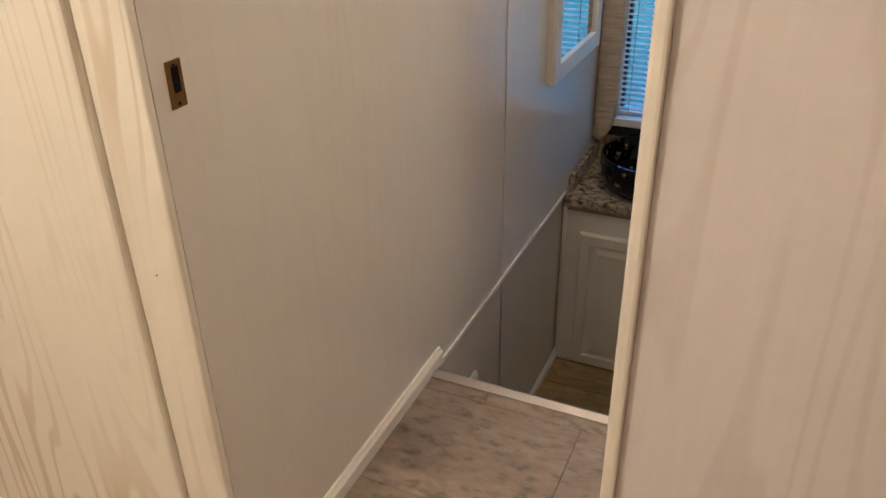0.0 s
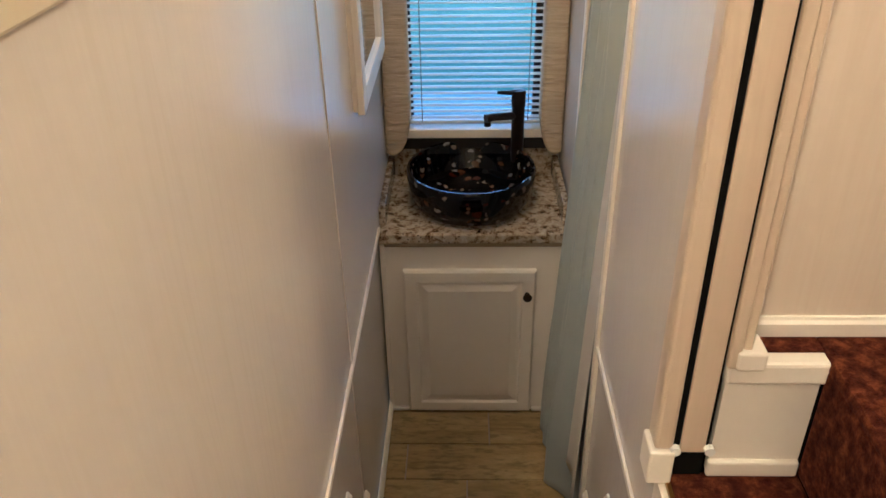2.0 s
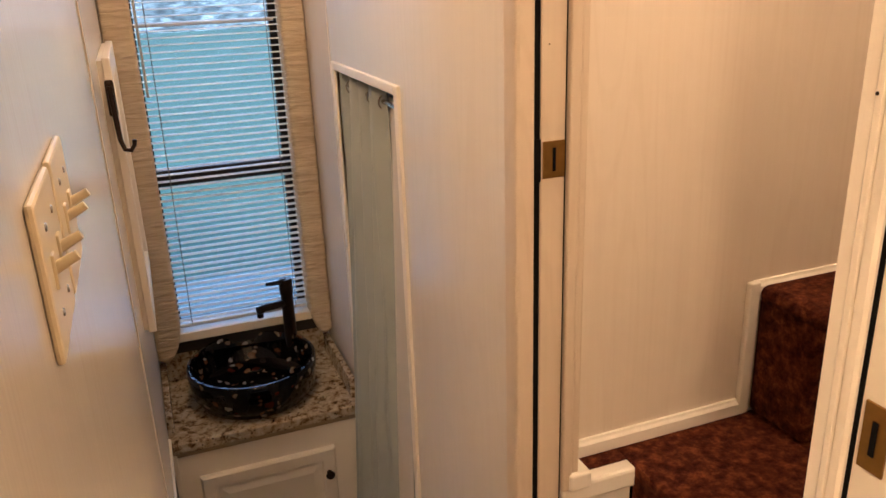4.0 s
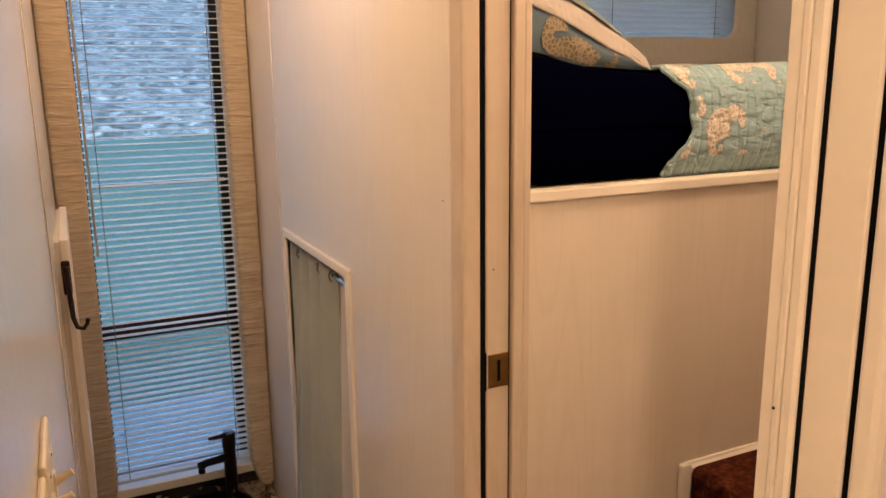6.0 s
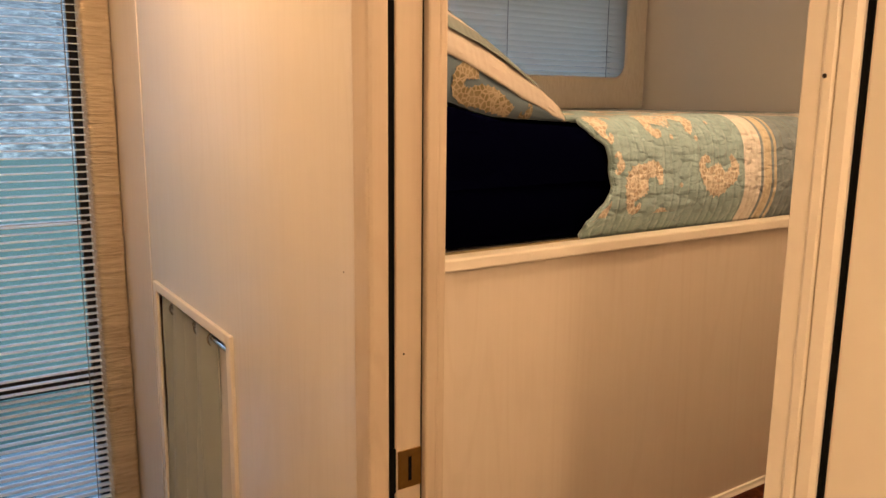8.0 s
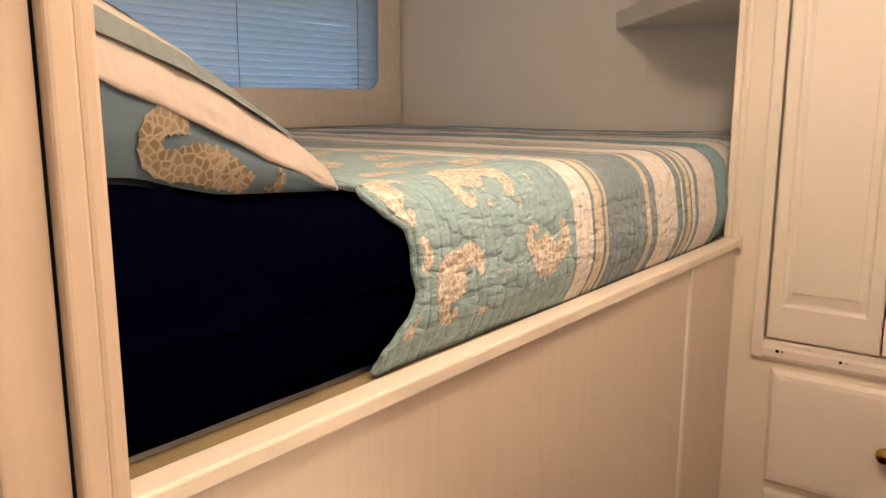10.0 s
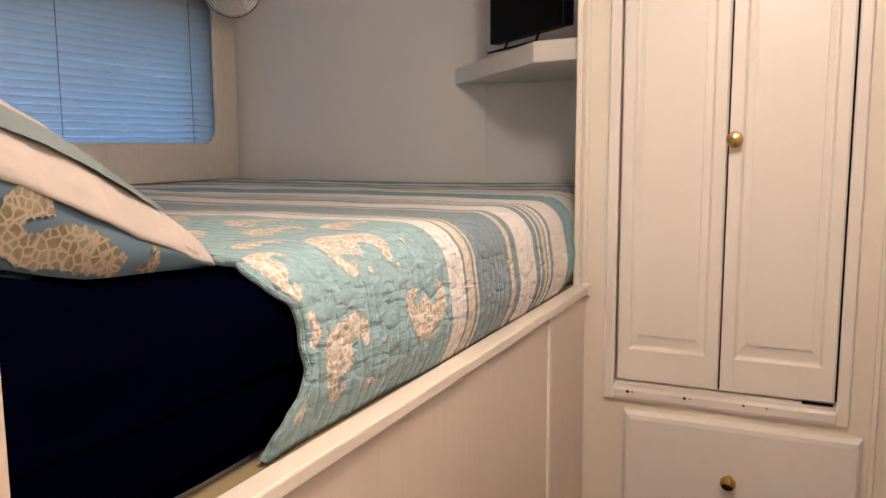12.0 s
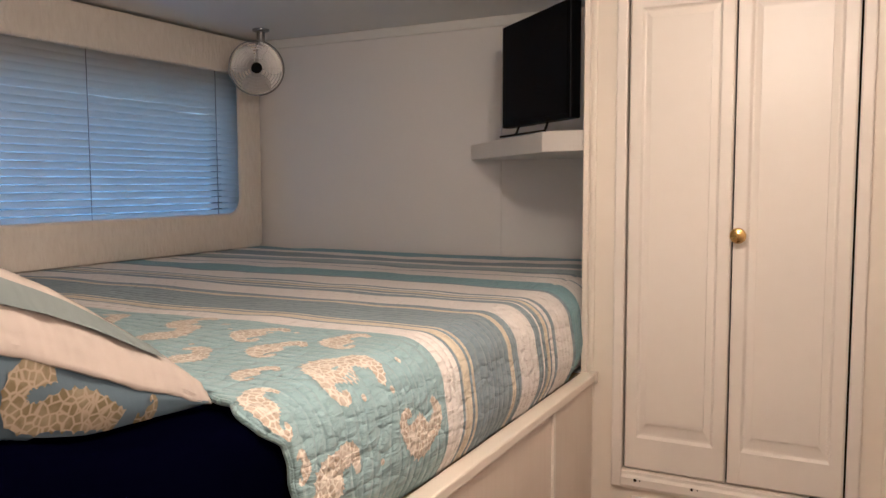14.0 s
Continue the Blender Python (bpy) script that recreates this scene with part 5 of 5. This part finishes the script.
WTV = (Q - P).length
part("casing", tv_box(0, WTV, 1.840, 2.108, -0.03, 0.0, 0.004), SCREEN, tv)
part("screen", tv_box(0.010, WTV - 0.010, 1.852, 2.098, 0.0, 0.0015, 0.0004), SCREEN, tv, "dark glass screen")
base = [P + along * a + nrm * 0.004 + Vector((0, 0, 1.818)) for a in (0.0, WTV - 0.11)]
part("stand_bar", tube(bmesh.new(), base, 0.003, 8), SCREEN, tv, "thin black bar of the stand")
for a in (0.085, WTV - 0.125):
    c = P + along * a
    part("foot", tube(bmesh.new(), [c + nrm * 0.004 + along * 0.012 + Vector((0, 0, 1.818)), c - nrm * 0.012 + Vector((0, 0, 1.843))], 0.003, 8), SCREEN, tv, "thin black foot")

fan = thing("ceiling_fan", (1.80, 2.62, 2.13), "small chrome caged fan hanging from the ceiling", "fan")
FC = Vector((1.786, 2.612, 2.072))
face = Vector((-0.74, -0.66, -0.10)).normalized()
fu = Vector((0, 0, 1)).cross(face).normalized()
fv = face.cross(fu)


def ring_pts(r, off, n=36):
    return [FC + face * off + r * (math.cos(2 * math.pi * i / n) * fu + math.sin(2 * math.pi * i / n) * fv) for i in range(n + 1)]


cage = part("cage", tube(bmesh.new(), ring_pts(0.088, 0), 0.0024, 8), DARK_STEEL, fan, "chrome wire cage", smooth=True)
for i, r in enumerate((0.022, 0.032, 0.042, 0.052, 0.062, 0.071, 0.080)):
    off = 0.034 * math.cos(r / 0.088 * math.pi / 2)
    part("wire", tube(bmesh.new(), ring_pts(r, off, 28), 0.0013, 5), DARK_STEEL, cage)
    part("wire", tube(bmesh.new(), ring_pts(r, -off, 28), 0.0013, 5), DARK_STEEL, cage)
for k in range(6):
    a = math.pi * k / 3
    w = math.cos(a) * fu + math.sin(a) * fv
    part("spoke", tube(bmesh.new(), [FC + face * 0.034 * math.cos(t * math.pi / 2) + w * 0.088 * t for t in (0.2, 0.4, 0.6, 0.8, 1.0)], 0.0013, 5), DARK_STEEL, cage)
for k in range(3):
    bm = bmesh.new()
    a0 = 2 * math.pi * k / 3 + 0.5
    grid = []
    for i in range(7):
        r = 0.016 + 0.064 * i / 6
        row = []
        for j in range(6):
            a = a0 + (j / 5 - 0.5) * (1.25 + 0.5 * math.sin(i / 6 * math.pi))
            row.append(bm.verts.new(FC + r * (math.cos(a) * fu + math.sin(a) * fv) + face * 0.016 * (j / 5 - 0.5)))
        grid.append(row)
    for a, b in zip(grid, grid[1:]):
        for j in range(5):
            bm.faces.new((a[j], a[j + 1], b[j + 1], b[j]))
    part("blade", bm, DARK_STEEL, fan, smooth=True)
bm = lathe(bmesh.new(), [(0.017, -0.02), (0.017, 0.034), (0.014, 0.039), (0.002, 0.040)], (0, 0, 0), 24)
rot = Matrix((fu, fv, face)).transposed().to_4x4()
bm.transform(Matrix.Translation(FC) @ rot)
part("hub", bm, BLACK, fan, "black round hub", smooth=True)
part("mount", tube(bmesh.new(), [(1.845, 2.640, TOP - 0.001), (1.845, 2.640, 2.165)], 0.014, 16), DARK_STEEL, fan, smooth=True)
part("mount_plate", lathe(bmesh.new(), [(0.028, 0), (0.028, -0.006), (0.02, -0.009)], (1.845, 2.640, TOP - 0.001), 24), DARK_STEEL, fan)
part("motor", tube(bmesh.new(), [FC - face * 0.02, FC - face * 0.065], 0.020, 16), DARK_STEEL, fan, smooth=True)
part("neck", tube(bmesh.new(), [(1.845, 2.640, 2.175), FC - face * 0.055], 0.010, 12), DARK_STEEL, fan, smooth=True)

# worn spots where the paint has chipped off the wardrobe sill
for y, w in ((1.272, 0.008), (1.262, 0.004), (1.150, 0.007), (1.138, 0.003), (1.030, 0.005), (0.985, 0.004)):
    part("paint_chip", lathe(bmesh.new(), [(w * 0.5, 0), (w * 0.4, -0.0004), (w * 0.1, -0.0005)], (WF - 0.0141, y, 1.031), 9, "x"), BRONZE, ward, "dark chip in the paint")

# nail heads in the trim
for at, nx in (((-0.1133, 0.735, 1.50), "x"), ((-0.1133, 0.735, 1.17), "x")):
    nl = thing("nail", at, "small dark nail head in the trim", "nail", "trim nails")
    part("head", lathe(bmesh.new(), [(0.0015, 0), (0.0013, -0.0006), (0.0004, -0.0007)], at, 10, nx), BRONZE, nl)
for at, nx in (((PX0 - 0.0003, 1.417, 1.251), "x"), ((PX0 - 0.0003, 1.342, 1.271), "x"), ((-0.71, 0.6228, 0.66), "y"), ((-0.062, 1.3035, 1.16), "y")):
    nl = thing("nail", at, "small dark nail head in the panel", "nail", "panel nails")
    part("head", lathe(bmesh.new(), [(0.0014, 0), (0.0012, -0.0006), (0.0004, -0.0007)], at, 10, nx), BRONZE, nl)

# ---- outside ----
ground = setting("ground", cube(-400, 400, -400, 800, -1.6, -1.15), GRASS, "green lawn outside the windows, tinted teal for the daylight")
setting("pavement", cube(-9, 12, 2.98, 6.8, -1.15, -1.13), GRAVEL, "gravel strip beside the house, tinted cyan for the daylight")
bm = bmesh.new()
rows = []
for j in range(40):
    rows.append([bm.verts.new((-100 + 5 * i, 40 + j * 2.0 + 1.5 * noise.noise((i * 0.4, j * 0.3, 0)), -1.2 + 18 * (j / 39) ** 0.8 + (0.8 * noise.noise((i * 0.7, j * 0.5, 3)) if j else 0))) for i in range(41)])
for a, b in zip(rows, rows[1:]):
    for i in range(40):
        bm.faces.new((a[i], a[i + 1], b[i + 1], b[i]))
setting("backdrop", bm, BRUSH, "brush-covered bank beyond the lawn, tinted blue for the daylight", smooth=True)

# unseen slab added to keep sky light off the upper slats
setting("blind_sky_blocker", cube(0.6, 2.4, 2.96, 3.75, 2.16, 2.19), SIDING, "unseen slab added outside to dim the bedroom blind's top")
# ---- floor pieces last ----


def tiles(parent, name, x0, x1, y0, y1, w, h, z, material, shift, gap=0.001):
    meshes = {}
    y, r = y0, 0
    while y < y1 - 0.01:
        yy = min(y + h, y1)
        x = x0 - (shift * r % 1.0) * w
        while x < x1 - 0.01:
            a, b = max(x, x0), min(x + w, x1)
            if b - a > 0.012:
                key = (round(b - a, 3), round(yy - y, 3))
                if key not in meshes:
                    bm = cube(gap / 2, b - a - gap / 2, gap / 2, yy - y - gap / 2, -0.006, 0.0, bevel=0.0008)
                    me = bpy.data.meshes.new(name)
                    bm.to_mesh(me)
                    bm.free()
                    me.materials.append(material)
                    meshes[key] = me
                piece(name, meshes[key], parent, (a, y, z))
            x += w
        y, r = yy, r + 1


tiles(landing, "tile", LEFT + 0.001, -0.101, 0.662, 1.334, 0.62, 0.31, 0.0, LANDING_TILE, 0.37)
tiles(floor, "tile", -2.2, 1.3, -1.6, 0.66, 0.62, 0.31, 0.0, LANDING_TILE, 0.37)
tiles(floor_bath, "plank", LEFT, -0.076, 1.842, 2.466, 0.46, 0.152, BATH, BATH_PLANK, 0.42, 0.0045)
